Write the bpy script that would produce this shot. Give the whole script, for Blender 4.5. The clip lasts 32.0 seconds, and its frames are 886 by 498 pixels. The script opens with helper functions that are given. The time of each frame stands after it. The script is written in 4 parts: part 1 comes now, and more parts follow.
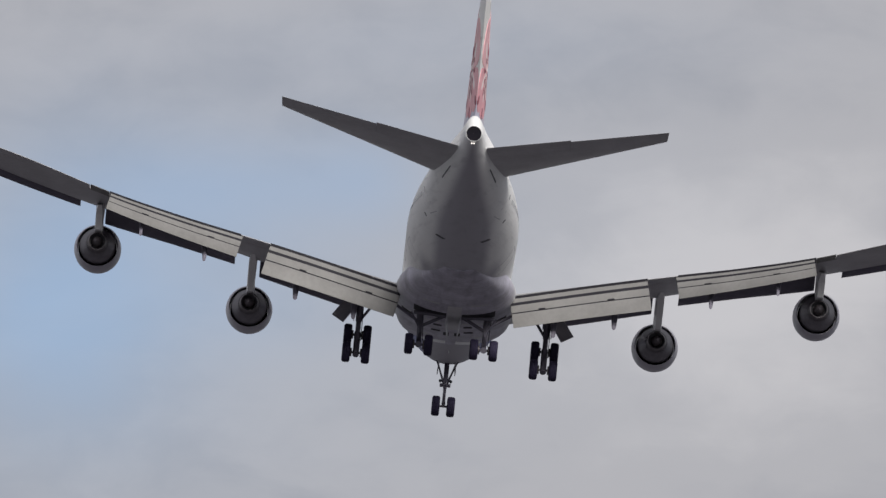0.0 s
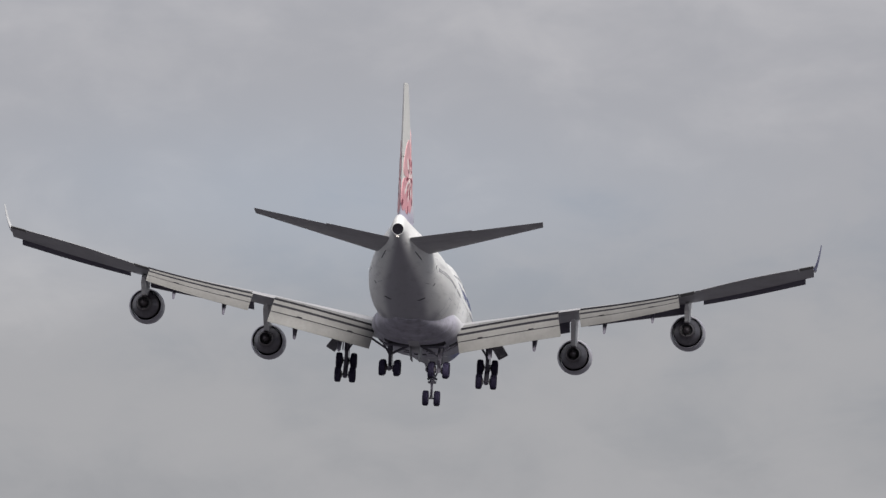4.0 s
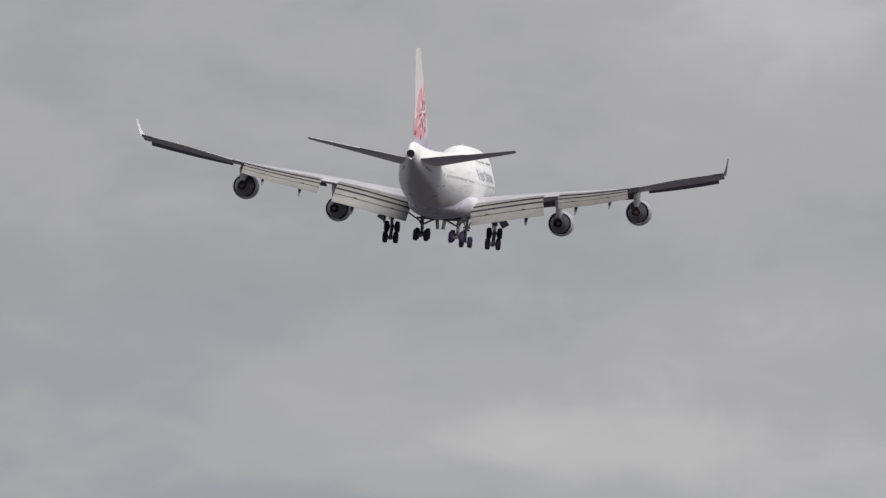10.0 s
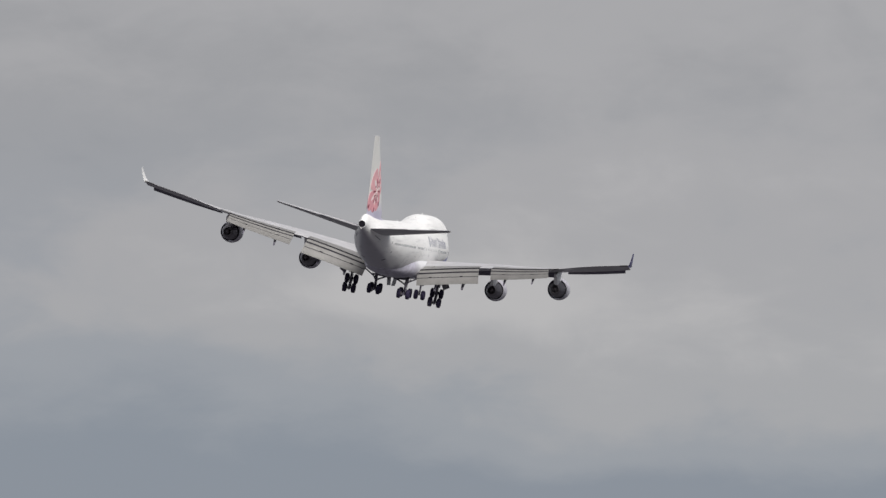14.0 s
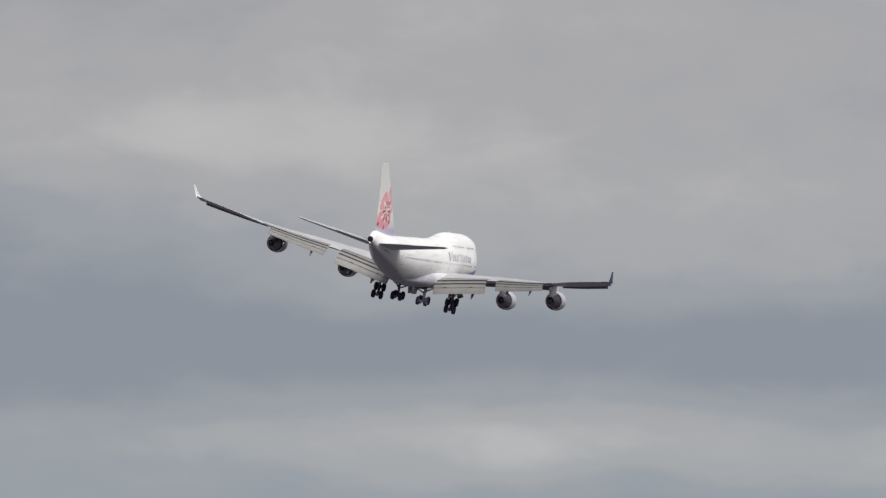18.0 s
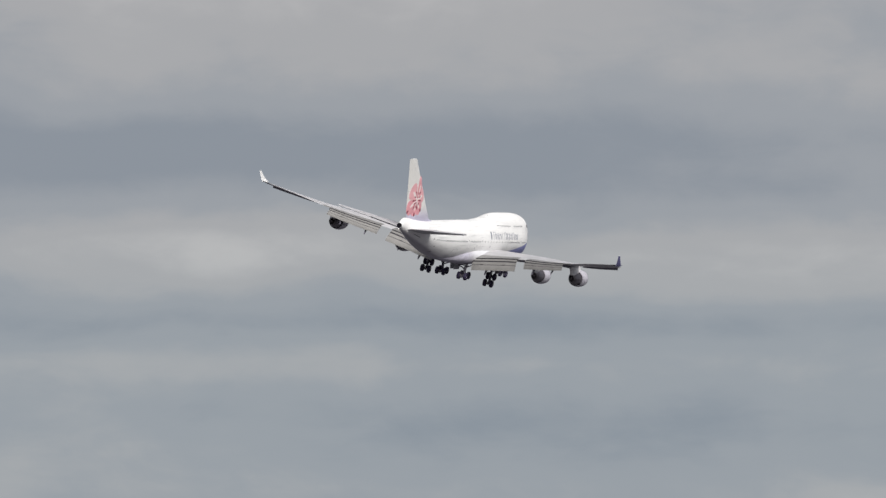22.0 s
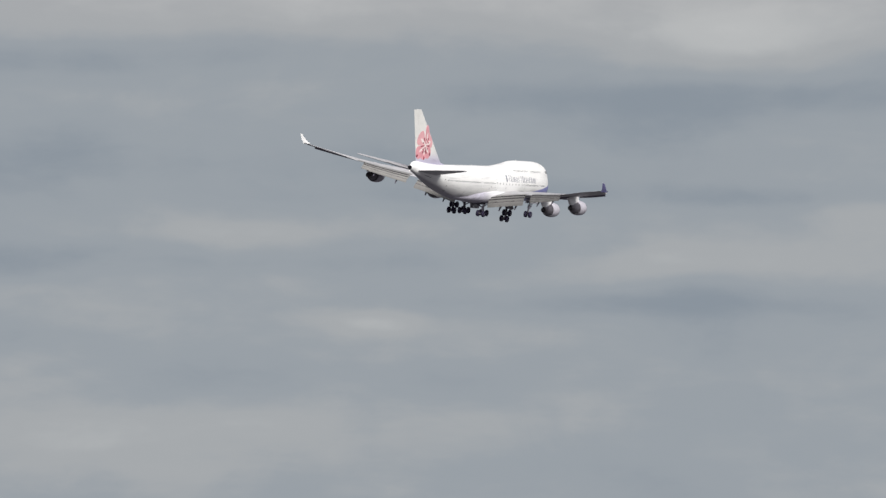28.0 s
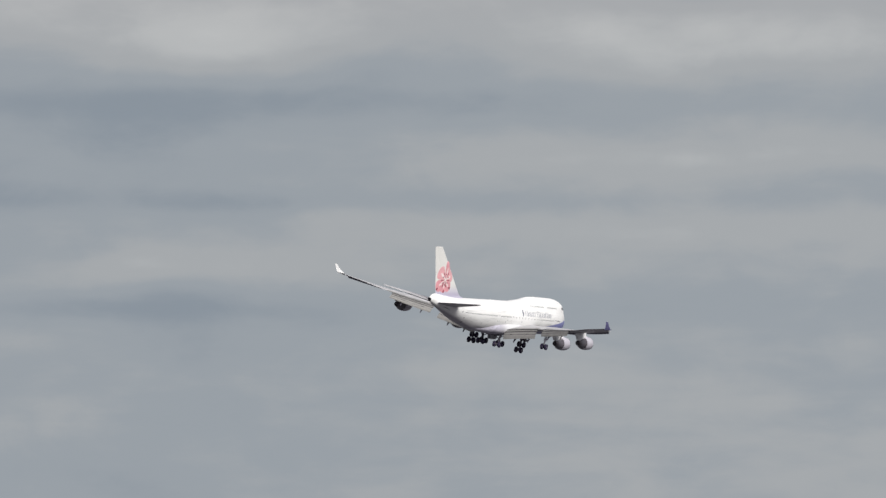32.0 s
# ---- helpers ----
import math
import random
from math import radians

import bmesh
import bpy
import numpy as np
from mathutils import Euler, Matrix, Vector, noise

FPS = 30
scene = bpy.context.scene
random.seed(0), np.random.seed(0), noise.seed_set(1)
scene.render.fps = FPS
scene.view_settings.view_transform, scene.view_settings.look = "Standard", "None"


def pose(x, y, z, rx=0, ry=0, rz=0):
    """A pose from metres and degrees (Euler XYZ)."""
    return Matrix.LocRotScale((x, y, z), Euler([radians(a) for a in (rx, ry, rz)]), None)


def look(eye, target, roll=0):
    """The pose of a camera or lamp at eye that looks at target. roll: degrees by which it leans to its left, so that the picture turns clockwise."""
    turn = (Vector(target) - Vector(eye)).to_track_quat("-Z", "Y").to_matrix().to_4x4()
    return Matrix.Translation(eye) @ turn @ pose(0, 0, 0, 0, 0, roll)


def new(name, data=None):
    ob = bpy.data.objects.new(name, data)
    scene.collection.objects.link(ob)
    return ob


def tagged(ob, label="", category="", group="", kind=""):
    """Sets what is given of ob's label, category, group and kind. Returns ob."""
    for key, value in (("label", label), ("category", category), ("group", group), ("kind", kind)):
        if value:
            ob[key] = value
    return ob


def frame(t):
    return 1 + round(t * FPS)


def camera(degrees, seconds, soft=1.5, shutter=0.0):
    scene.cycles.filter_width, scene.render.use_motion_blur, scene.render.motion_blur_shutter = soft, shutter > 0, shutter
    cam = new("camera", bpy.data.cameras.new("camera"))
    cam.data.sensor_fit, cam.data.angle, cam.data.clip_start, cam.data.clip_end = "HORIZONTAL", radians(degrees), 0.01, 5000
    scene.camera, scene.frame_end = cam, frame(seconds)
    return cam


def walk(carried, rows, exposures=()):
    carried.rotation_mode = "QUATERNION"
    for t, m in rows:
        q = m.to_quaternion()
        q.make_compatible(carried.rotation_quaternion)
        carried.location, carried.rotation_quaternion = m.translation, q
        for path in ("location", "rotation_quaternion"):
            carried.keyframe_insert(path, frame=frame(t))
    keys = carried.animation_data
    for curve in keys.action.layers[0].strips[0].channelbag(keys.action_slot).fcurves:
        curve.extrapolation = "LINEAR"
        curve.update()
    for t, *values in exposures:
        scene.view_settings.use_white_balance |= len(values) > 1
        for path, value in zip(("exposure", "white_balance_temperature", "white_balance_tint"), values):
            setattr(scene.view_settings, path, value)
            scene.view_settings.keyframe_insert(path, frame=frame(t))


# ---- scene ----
cam = camera(3.592, 32.0, soft=1.4)
EYE = Vector((0.0, 0.0, 1.7))


def gaze(turn, tilt):
    """The pose of the camera on its stand: degrees clockwise from north and above the horizon."""
    return Matrix.Translation(EYE) @ pose(0, 0, 0, 90 + tilt, 0, -turn)


# seconds, turn, tilt
PAN = (
    (0, -0.0663, 12.7403),
    (0.5, -0.2548, 12.2465),
    (1, -0.3032, 11.7429),
    (1.5, -0.3194, 11.3191),
    (2, -0.3302, 11.0506),
    (2.5, -0.2619, 10.6478),
    (3, -0.3387, 10.3499),
    (3.5, -0.2990, 10.1273),
    (4, -0.2922, 9.8030),
    (4.5, -0.2783, 9.4992),
    (5, -0.2583, 9.2140),
    (5.5, -0.2327, 8.9458),
    (6, -0.2399, 8.7062),
    (6.5, -0.1639, 8.3412),
    (7, -0.2732, 8.1538),
    (7.5, -0.2082, 7.9747),
    (8, -0.0759, 7.8157),
    (8.5, -0.0020, 7.6763),
    (9, -0.0512, 7.4933),
    (9.5, -0.0706, 7.3043),
    (10, -0.0340, 7.0647),
    (10.5, -0.1382, 7.0335),
    (11, -0.0701, 7.0145),
    (11.5, 0.2069, 6.9094),
    (12, 0.3289, 6.7769),
    (12.5, 0.3975, 6.7101),
    (13, 0.4405, 6.6150),
    (13.5, 0.4849, 6.5458),
    (14, 0.5601, 6.4647),
    (14.5, 0.6456, 6.3857),
    (15, 0.7417, 6.3085),
    (15.5, 0.8481, 6.2331),
    (16, 0.8982, 6.2007),
    (16.5, 0.9634, 6.0365),
    (17, 1.0137, 5.9343),
    (17.5, 1.1944, 5.8371),
    (18, 1.3422, 5.8127),
    (18.5, 1.4114, 5.7897),
    (19, 1.4518, 5.7451),
    (19.5, 1.5549, 5.5570),
    (20, 1.7440, 5.4088),
    (20.5, 1.9532, 5.2894),
    (21, 2.2443, 5.1981),
    (21.5, 2.4100, 5.1043),
    (22, 2.5355, 5.0332),
    (22.5, 2.8140, 4.8362),
    (23, 3.0144, 4.7113),
    (23.5, 3.2885, 4.6152),
    (24, 3.5045, 4.5243),
    (24.5, 3.7679, 4.4690),
    (25, 4.0633, 4.4304),
    (25.5, 4.1794, 4.3915),
    (26, 4.3548, 4.3354),
    (26.5, 4.5336, 4.2809),
    (27, 4.7159, 4.2278),
    (27.5, 4.9017, 4.1758),
    (28, 5.1533, 3.9565),
    (28.5, 5.3589, 3.9093),
    (29, 5.6973, 3.9301),
    (29.5, 6.2477, 3.9425),
    (30, 6.5167, 3.9784),
    (30.5, 6.5416, 3.9879),
    (31, 6.7455, 3.9866),
    (31.5, 6.9671, 3.9803),
    (32, 7.2804, 3.9756),
)
# seconds, stops: the camera opens up as the blue rifts leave the picture
EXPOSURES = ((0, -0.10), (1, -0.12), (2, -0.09), (3, -0.05), (6, 0.0), (10, 0.0), (13, -0.03), (16, -0.03), (19, 0.0), (32, 0.0))
walk(cam, [(t, gaze(turn, tilt)) for t, turn, tilt in PAN], EXPOSURES)

# ---- sky and sun ----
SUN_TURN, SUN_HEIGHT = 160.0, 28.0  # clockwise from north, above the horizon


def lamp_sun():
    data = bpy.data.lights.new("sun", "SUN")
    data.energy, data.angle, data.color = 4.0, radians(34.0), (1.0, 0.97, 0.925)
    ob = new("sun", data)
    a, e = radians(SUN_TURN), radians(SUN_HEIGHT)
    way = Vector((math.sin(a) * math.cos(e), math.cos(a) * math.cos(e), math.sin(e)))
    ob.matrix_world = look(way * 100, (0, 0, 0))


lamp_sun()


class Nodes:
    """A short hand for node trees."""

    def __init__(self, tree):
        self.tree = tree
        tree.nodes.clear()

    def add(self, kind, **values):
        node = self.tree.nodes.new(kind)
        for key, value in values.items():
            if key == "op":
                node.operation = value
            elif key == "data":
                node.data_type = value
            elif key == "clamp":
                node.use_clamp = value
        return node

    def link(self, a, b):
        self.tree.links.new(a, b)

    def put(self, socket, value):
        if isinstance(value, bpy.types.NodeSocket):
            self.link(value, socket)
        else:
            socket.default_value = value

    def math(self, op, a, b=0.0, c=0.0, clamp=False):
        node = self.add("ShaderNodeMath", op=op, clamp=clamp)
        for socket, value in zip(node.inputs, (a, b, c)):
            self.put(socket, value)
        return node.outputs[0]

    def mix(self, fac, a, b):
        node = self.add("ShaderNodeMix", data="RGBA")
        self.put(node.inputs[0], fac)
        for socket, value in ((node.inputs[6], a), (node.inputs[7], b)):
            self.put(socket, (*value, 1.0) if isinstance(value, tuple) else value)
        return node.outputs[2]

    def noise(self, vector, scale, detail=4.0, rough=0.5, distort=0.0):
        node = self.add("ShaderNodeTexNoise")
        if vector is not None:
            self.link(vector, node.inputs["Vector"])
        node.inputs["Scale"].default_value = scale
        node.inputs["Detail"].default_value = detail
        node.inputs["Roughness"].default_value = rough
        node.inputs["Distortion"].default_value = distort
        return node.outputs["Fac"]

    def smooth(self, value, low, high):
        node = self.add("ShaderNodeMapRange")
        node.interpolation_type = "SMOOTHSTEP"
        for socket, v in zip(node.inputs, (value, low, high, 0.0, 1.0)):
            self.put(socket, v)
        return node.outputs[0]

    def join(self, x, y, z=0.0):
        node = self.add("ShaderNodeCombineXYZ")
        for socket, v in zip(node.inputs, (x, y, z)):
            self.put(socket, v)
        return node.outputs[0]


def sky_world():
    world = bpy.data.worlds.new("sky")
    scene.world = world
    world.use_nodes = True
    n = Nodes(world.node_tree)
    sky = n.add("ShaderNodeTexSky")
    sky.sky_type, sky.sun_disc = "NISHITA", False
    sky.sun_elevation, sky.sun_rotation = radians(SUN_HEIGHT), radians(SUN_TURN)
    clear = n.add("ShaderNodeBackground")
    air = n.add("ShaderNodeMix", data="RGBA")
    air.blend_type = "MULTIPLY"
    n.put(air.inputs[0], 1.0)
    n.link(sky.outputs[0], air.inputs[6])
    n.put(air.inputs[7], (1.04, 0.985, 1.02, 1.0))
    n.link(air.outputs[2], clear.inputs[0])
    clear.inputs[1].default_value = 0.11
    way = n.add("ShaderNodeTexCoord").outputs["Generated"]
    axes = n.add("ShaderNodeSeparateXYZ")
    n.link(way, axes.inputs[0])
    east, north, up = axes.outputs
    turn = n.math("MULTIPLY", n.math("ARCTAN2", east, north), 57.2958)
    tilt = n.math("MULTIPLY", n.math("ARCSINE", up), 57.2958)
    high = n.math("MAXIMUM", tilt, 0.0)
    # cloud layers flatten into bands towards the horizon
    lift = n.math("MULTIPLY", n.math("LOGARITHM", n.math("ADD", high, 1.0), math.e), 14.0)
    plan = n.join(n.math("MULTIPLY", turn, 0.75), lift)
    big = n.noise(plan, 0.55, 5.0, 0.48, 0.4)
    fine = n.noise(plan, 1.9, 5.0, 0.55, 0.2)
    wide = n.noise(plan, 0.17, 2.0, 0.5)
    bright = n.math("ADD", n.math("MULTIPLY", big, 0.52), n.math("MULTIPLY", fine, 0.24))
    bright = n.math("ADD", bright, n.math("MULTIPLY", wide, 0.24))
    calm = n.math("SUBTRACT", 0.66, n.math("MULTIPLY", n.smooth(tilt, 5.4, 6.6), 0.16))
    bright = n.math("ADD", n.math("MULTIPLY", n.math("SUBTRACT", bright, 0.5), calm), 0.505)
    bright = n.math("ADD", bright, n.math("MULTIPLY", n.smooth(tilt, 5.2, 6.6), 0.035))
    bright = n.math("ADD", bright, n.math("MULTIPLY", n.smooth(tilt, 8.6, 11.5), 0.10))
    # puffs that the layers do not flatten
    puff = n.noise(n.join(n.math("MULTIPLY", turn, 1.3), n.math("MULTIPLY", tilt, 2.3), 3.0), 1.6, 5.0, 0.55, 0.35)
    bright = n.math("ADD", bright, n.math("MULTIPLY", n.math("SUBTRACT", puff, 0.5), 0.20))
    for at, height, broad, tall, much in CLOUDS + BANKS + WISPS:
        dx = n.math("DIVIDE", n.math("SUBTRACT", turn, at), broad)
        dy = n.math("DIVIDE", n.math("SUBTRACT", tilt, height), tall)
        r = n.math("ADD", n.math("MULTIPLY", dx, dx), n.math("MULTIPLY", dy, dy))
        bright = n.math("ADD", bright, n.math("MULTIPLY", n.math("EXPONENT", n.math("MULTIPLY", r, -1.0)), much))
    ramp = n.add("ShaderNodeValToRGB")
    n.link(bright, ramp.inputs[0])
    ramp.color_ramp.interpolation = "EASE"
    stops = ((0.30, (0.264, 0.294, 0.336)), (0.46, (0.329, 0.350, 0.380)), (0.58, (0.393, 0.398, 0.411)), (0.72, (0.483, 0.481, 0.484)), (0.92, (0.62, 0.61, 0.60)))
    while len(ramp.color_ramp.elements) < len(stops):
        ramp.color_ramp.elements.new(0.5)
    for stop, (place, colour) in zip(ramp.color_ramp.elements, stops):
        stop.position, stop.color = place, (*colour, 1.0)
    # a warmer veil half way up, a cooler one near the horizon
    rise = n.smooth(tilt, 4.6, 5.4)
    warm = n.math("ADD", n.math("SUBTRACT", n.math("MULTIPLY", rise, 0.034), 0.036), n.math("MULTIPLY", n.smooth(tilt, 5.7, 6.7), 0.016))
    tint = n.add("ShaderNodeMix", data="RGBA")
    tint.blend_type = "MULTIPLY"
    tint.inputs[0].default_value = 1.0
    n.link(ramp.outputs[0], tint.inputs[6])
    n.link(n.join(n.math("ADD", warm, 1.0), 1.0, n.math("ADD", n.math("MULTIPLY", n.smooth(tilt, 9.0, 10.6), 0.03), n.math("SUBTRACT", 1.010, n.math("MULTIPLY", rise, 0.006)))), tint.inputs[7])
    # the layer half way up is a neutral grey
    grey = n.add("ShaderNodeRGBToBW")
    n.link(tint.outputs[2], grey.inputs[0])
    level = grey.outputs[0]
    veil = n.math("MULTIPLY", n.smooth(tilt, 6.3, 7.3), n.math("SUBTRACT", 1.0, n.smooth(tilt, 8.6, 10.0)))
    shade = n.mix(n.math("MULTIPLY", veil, 0.75), tint.outputs[2], n.join(level, level, n.math("MULTIPLY", level, 1.035)))
    cloud = n.add("ShaderNodeBackground")
    n.link(shade, cloud.inputs[0])
    # rifts of blue between the clouds, higher up
    gap = n.noise(n.join(n.math("MULTIPLY", turn, 0.5), lift, 7.0), 0.22, 4.0, 0.5, 0.5)
    open_sky = n.math("ADD", n.math("MULTIPLY", n.smooth(gap, 0.56, 0.72), n.smooth(tilt, 13.5, 17.0)), n.math("MULTIPLY", n.smooth(tilt, 8.6, 12.6), 0.05))
    for at, height, broad, tall, much in RIFTS:
        dx = n.math("DIVIDE", n.math("SUBTRACT", turn, at), broad)
        dy = n.math("DIVIDE", n.math("SUBTRACT", tilt, height), tall)
        r = n.math("ADD", n.math("MULTIPLY", dx, dx), n.math("MULTIPLY", dy, dy))
        r = n.math("ADD", r, n.math("MULTIPLY", n.math("SUBTRACT", big, 0.5), 1.6))
        open_sky = n.math("ADD", open_sky, n.math("MULTIPLY", n.math("EXPONENT", n.math("MULTIPLY", r, -1.0)), much))
    mix = n.add("ShaderNodeMixShader")
    n.link(n.math("MINIMUM", n.math("MULTIPLY", open_sky, 0.95), 0.85), mix.inputs[0])
    n.link(cloud.outputs[0], mix.inputs[1])
    n.link(clear.outputs[0], mix.inputs[2])
    out = n.add("ShaderNodeOutputWorld")
    n.link(mix.outputs[0], out.inputs[0])


# cloud banks: turn, height, breadth, depth in degrees, and how much brighter or darker
CLOUDS = (
    (0.6, 6.28, 1.0, 0.17, 0.10), (1.6, 6.75, 0.8, 0.15, 0.06), (-0.9, 5.75, 1.1, 0.35, -0.17), (1.6, 5.44, 3.2, 0.18, -0.20),
    (0.6, 5.06, 1.6, 0.13, 0.12), (3.6, 5.00, 1.8, 0.12, 0.12), (2.8, 4.74, 3.0, 0.10, -0.12), (2.4, 4.56, 1.6, 0.07, 0.05),
    (3.0, 4.33, 3.0, 0.11, -0.08), (3.4, 4.07, 2.0, 0.08, 0.07), (4.9, 3.90, 1.2, 0.06, -0.08), (4.90, 3.66, 0.22, 0.07, 0.19),
    (6.35, 4.80, 0.5, 0.14, 0.20), (8.4, 4.80, 0.9, 0.14, 0.17), (6.6, 4.94, 2.6, 0.16, 0.10), (7.0, 4.56, 2.4, 0.09, -0.12),
    (8.3, 4.34, 0.8, 0.06, 0.11), (6.8, 4.17, 2.2, 0.05, -0.09), (2.6, 5.98, 1.6, 0.24, 0.10),
)
BANKS = (
    (6.1, 3.90, 0.8, 0.07, 0.11), (5.9, 3.73, 1.1, 0.06, -0.11), (3.8, 3.16, 0.9, 0.14, 0.13), (7.6, 3.5, 1.4, 0.12, 0.05),
    (1.4, 8.08, 0.55, 0.42, 0.17), (-1.4, 9.1, 0.9, 0.35, 0.06), (-1.7, 7.0, 1.0, 0.4, -0.06), (0.2, 6.95, 1.8, 0.25, -0.05),
    (0.3, 9.7, 2.5, 0.25, -0.05), (0.2, 11.0, 2.4, 0.5, 0.05), (1.3, 12.6, 1.2, 0.7, 0.15), (0.1, 13.5, 1.0, 0.4, 0.05),
)
WISPS = (
    (-0.3, 11.9, 1.6, 0.4, 0.06), (-2.0, 9.6, 0.5, 0.25, 0.10), (4.6, 3.42, 1.6, 0.10, -0.05), (0.0, 5.2, 2.2, 0.28, -0.10),
    (-1.2, 6.7, 0.8, 0.25, -0.06), (3.8, 5.7, 0.8, 0.2, 0.06), (0.2, 7.6, 1.5, 0.5, 0.04), (0.2, 13.4, 1.6, 0.3, -0.08),
    (3.5, 4.1, 1.8, 0.35, -0.05), (4.0, 4.85, 1.2, 0.08, 0.08), (6.3, 3.7, 0.5, 0.2, -0.08), (0.60, 6.24, 0.8, 0.12, 0.06),
    (1.5, 5.08, 0.8, 0.11, 0.08), (5.6, 4.58, 1.6, 0.06, -0.03), (7.9, 4.04, 0.8, 0.05, 0.07), (4.2, 5.28, 1.6, 0.08, -0.07),
    (4.4, 4.02, 0.8, 0.05, 0.07), (3.1, 3.80, 0.5, 0.05, 0.07), (-1.7, 11.4, 0.5, 0.35, 0.09), (1.1, 12.55, 0.8, 0.45, 0.08),
)
# rifts: the same, and how open
RIFTS = (
    (-1.55, 12.85, 0.7, 0.45, 0.36), (-0.85, 13.0, 0.5, 0.22, 0.4), (-0.9, 10.0, 1.6, 0.35, 0.20), (-1.9, 12.3, 1.3, 0.9, 0.16),
    (-1.70, 12.42, 0.55, 0.35, 0.34), (-0.36, 13.02, 0.28, 0.20, 0.34), (-0.2, 13.6, 1.6, 0.25, 0.10), (-0.5, 12.9, 1.7, 0.9, 0.13), (-0.75, 12.55, 0.5, 0.25, 0.18),
)
sky_world()


# ---- materials ----
def material(name, colour, rough=0.5, metal=0.0, coat=0.0, vary=0.12, scale=0.6, bump=0.0):
    mat = bpy.data.materials.new(name)
    mat.use_nodes = True
    n = Nodes(mat.node_tree)
    where = n.add("ShaderNodeTexCoord").outputs["Object"]
    grain = n.noise(where, scale * 7, 5.0, 0.6)
    stain = n.noise(where, scale, 3.0, 0.5)
    dirt = n.math("ADD", n.math("MULTIPLY", grain, 0.4), n.math("MULTIPLY", stain, 0.6))
    low = tuple(c * (1 - vary) for c in colour)
    high = tuple(min(1.0, c * (1 + vary)) for c in colour)
    tone = n.mix(n.smooth(dirt, 0.3, 0.7), low, high)
    shader = n.add("ShaderNodeBsdfPrincipled")
    n.link(tone, shader.inputs["Base Color"])
    n.put(shader.inputs["Roughness"], n.math("ADD", n.math("MULTIPLY", grain, 0.16), rough - 0.08))
    shader.inputs["Metallic"].default_value = metal
    shader.inputs["Specular IOR Level"].default_value = 0.5 if metal or coat > 0.3 else 0.22
    shader.inputs["Coat Weight"].default_value = coat if coat > 0.3 else 0.0
    shader.inputs["Coat Roughness"].default_value = 0.15
    if bump:
        node = n.add("ShaderNodeBump")
        node.inputs["Strength"].default_value = bump
        node.inputs["Distance"].default_value = 0.02
        n.link(grain, node.inputs["Height"])
        n.link(node.outputs[0], shader.inputs["Normal"])
    out = n.add("ShaderNodeOutputMaterial")
    n.link(shader.outputs[0], out.inputs[0])
    return mat, n, shader, tone, where


def hull_paint():
    """White upper paint, grey belly, a lavender sweep under the nose, faint skin joints and streaks of grime."""
    mat, n, shader, tone, where = material("hull_paint", (0.84, 0.84, 0.835), 0.5, 0.0, 0.25, 0.04, 0.35)
    axes = n.add("ShaderNodeSeparateXYZ")
    n.link(where, axes.inputs[0])
    x, y, z = axes.outputs
    grey = n.math("SUBTRACT", 1.0, n.smooth(n.math("ADD", z, n.math("MULTIPLY", n.math("MINIMUM", n.math("ADD", y, 13.0), 0.0), 0.17)), -2.7, -2.1))
    # behind the wing the grey narrows to a band along the keel
    keel = n.math("ADD", 1.55, n.math("MULTIPLY", n.math("MINIMUM", n.math("ADD", y, 24.0), 0.0), 0.12))
    low = n.math("LESS_THAN", z, n.math("SUBTRACT", n.math("MULTIPLY", y, -0.125), 1.95))
    band = n.math("MULTIPLY", n.math("SUBTRACT", 1.0, n.smooth(n.math("SUBTRACT", n.math("ABSOLUTE", x), keel), -0.36, 0.30)), low)
    aft = n.math("SUBTRACT", 1.0, n.smooth(y, -17.5, -14.0))
    grey = n.math("ADD", n.math("MULTIPLY", grey, n.math("SUBTRACT", 1.0, aft)), n.math("MULTIPLY", band, aft))
    tone = n.mix(grey, tone, (0.47, 0.465, 0.505))
    line = n.math("SUBTRACT", n.math("MINIMUM", n.math("ADD", n.math("MULTIPLY", n.math("SUBTRACT", y, 14.2), 0.12), -1.6), 0.3), z)
    sweep = n.math("MULTIPLY", n.math("MULTIPLY", n.smooth(line, -0.05, 0.05), n.smooth(y, 7.0, 13.0)), n.smooth(z, -3.15, -2.6))
    tone = n.mix(sweep, tone, (0.24, 0.26, 0.52))
    # skin joints every few metres along the hull
    ring = n.math("ABSOLUTE", n.math("SUBTRACT", n.math("FRACT", n.math("DIVIDE", y, 2.54)), 0.5))
    joint = n.math("MULTIPLY", n.math("LESS_THAN", ring, 0.006), 0.22)
    streak = n.noise(n.join(n.math("MULTIPLY", x, 0.8), n.math("MULTIPLY", y, 0.08), n.math("MULTIPLY", z, 1.6)), 1.6, 4.0, 0.6)
    grime = n.math("MULTIPLY", n.smooth(streak, 0.50, 0.75), 0.34)
    tone = n.mix(n.math("MAXIMUM", joint, grime), tone, (0.30, 0.30, 0.32))
    n.link(tone, shader.inputs["Base Color"])
    return mat


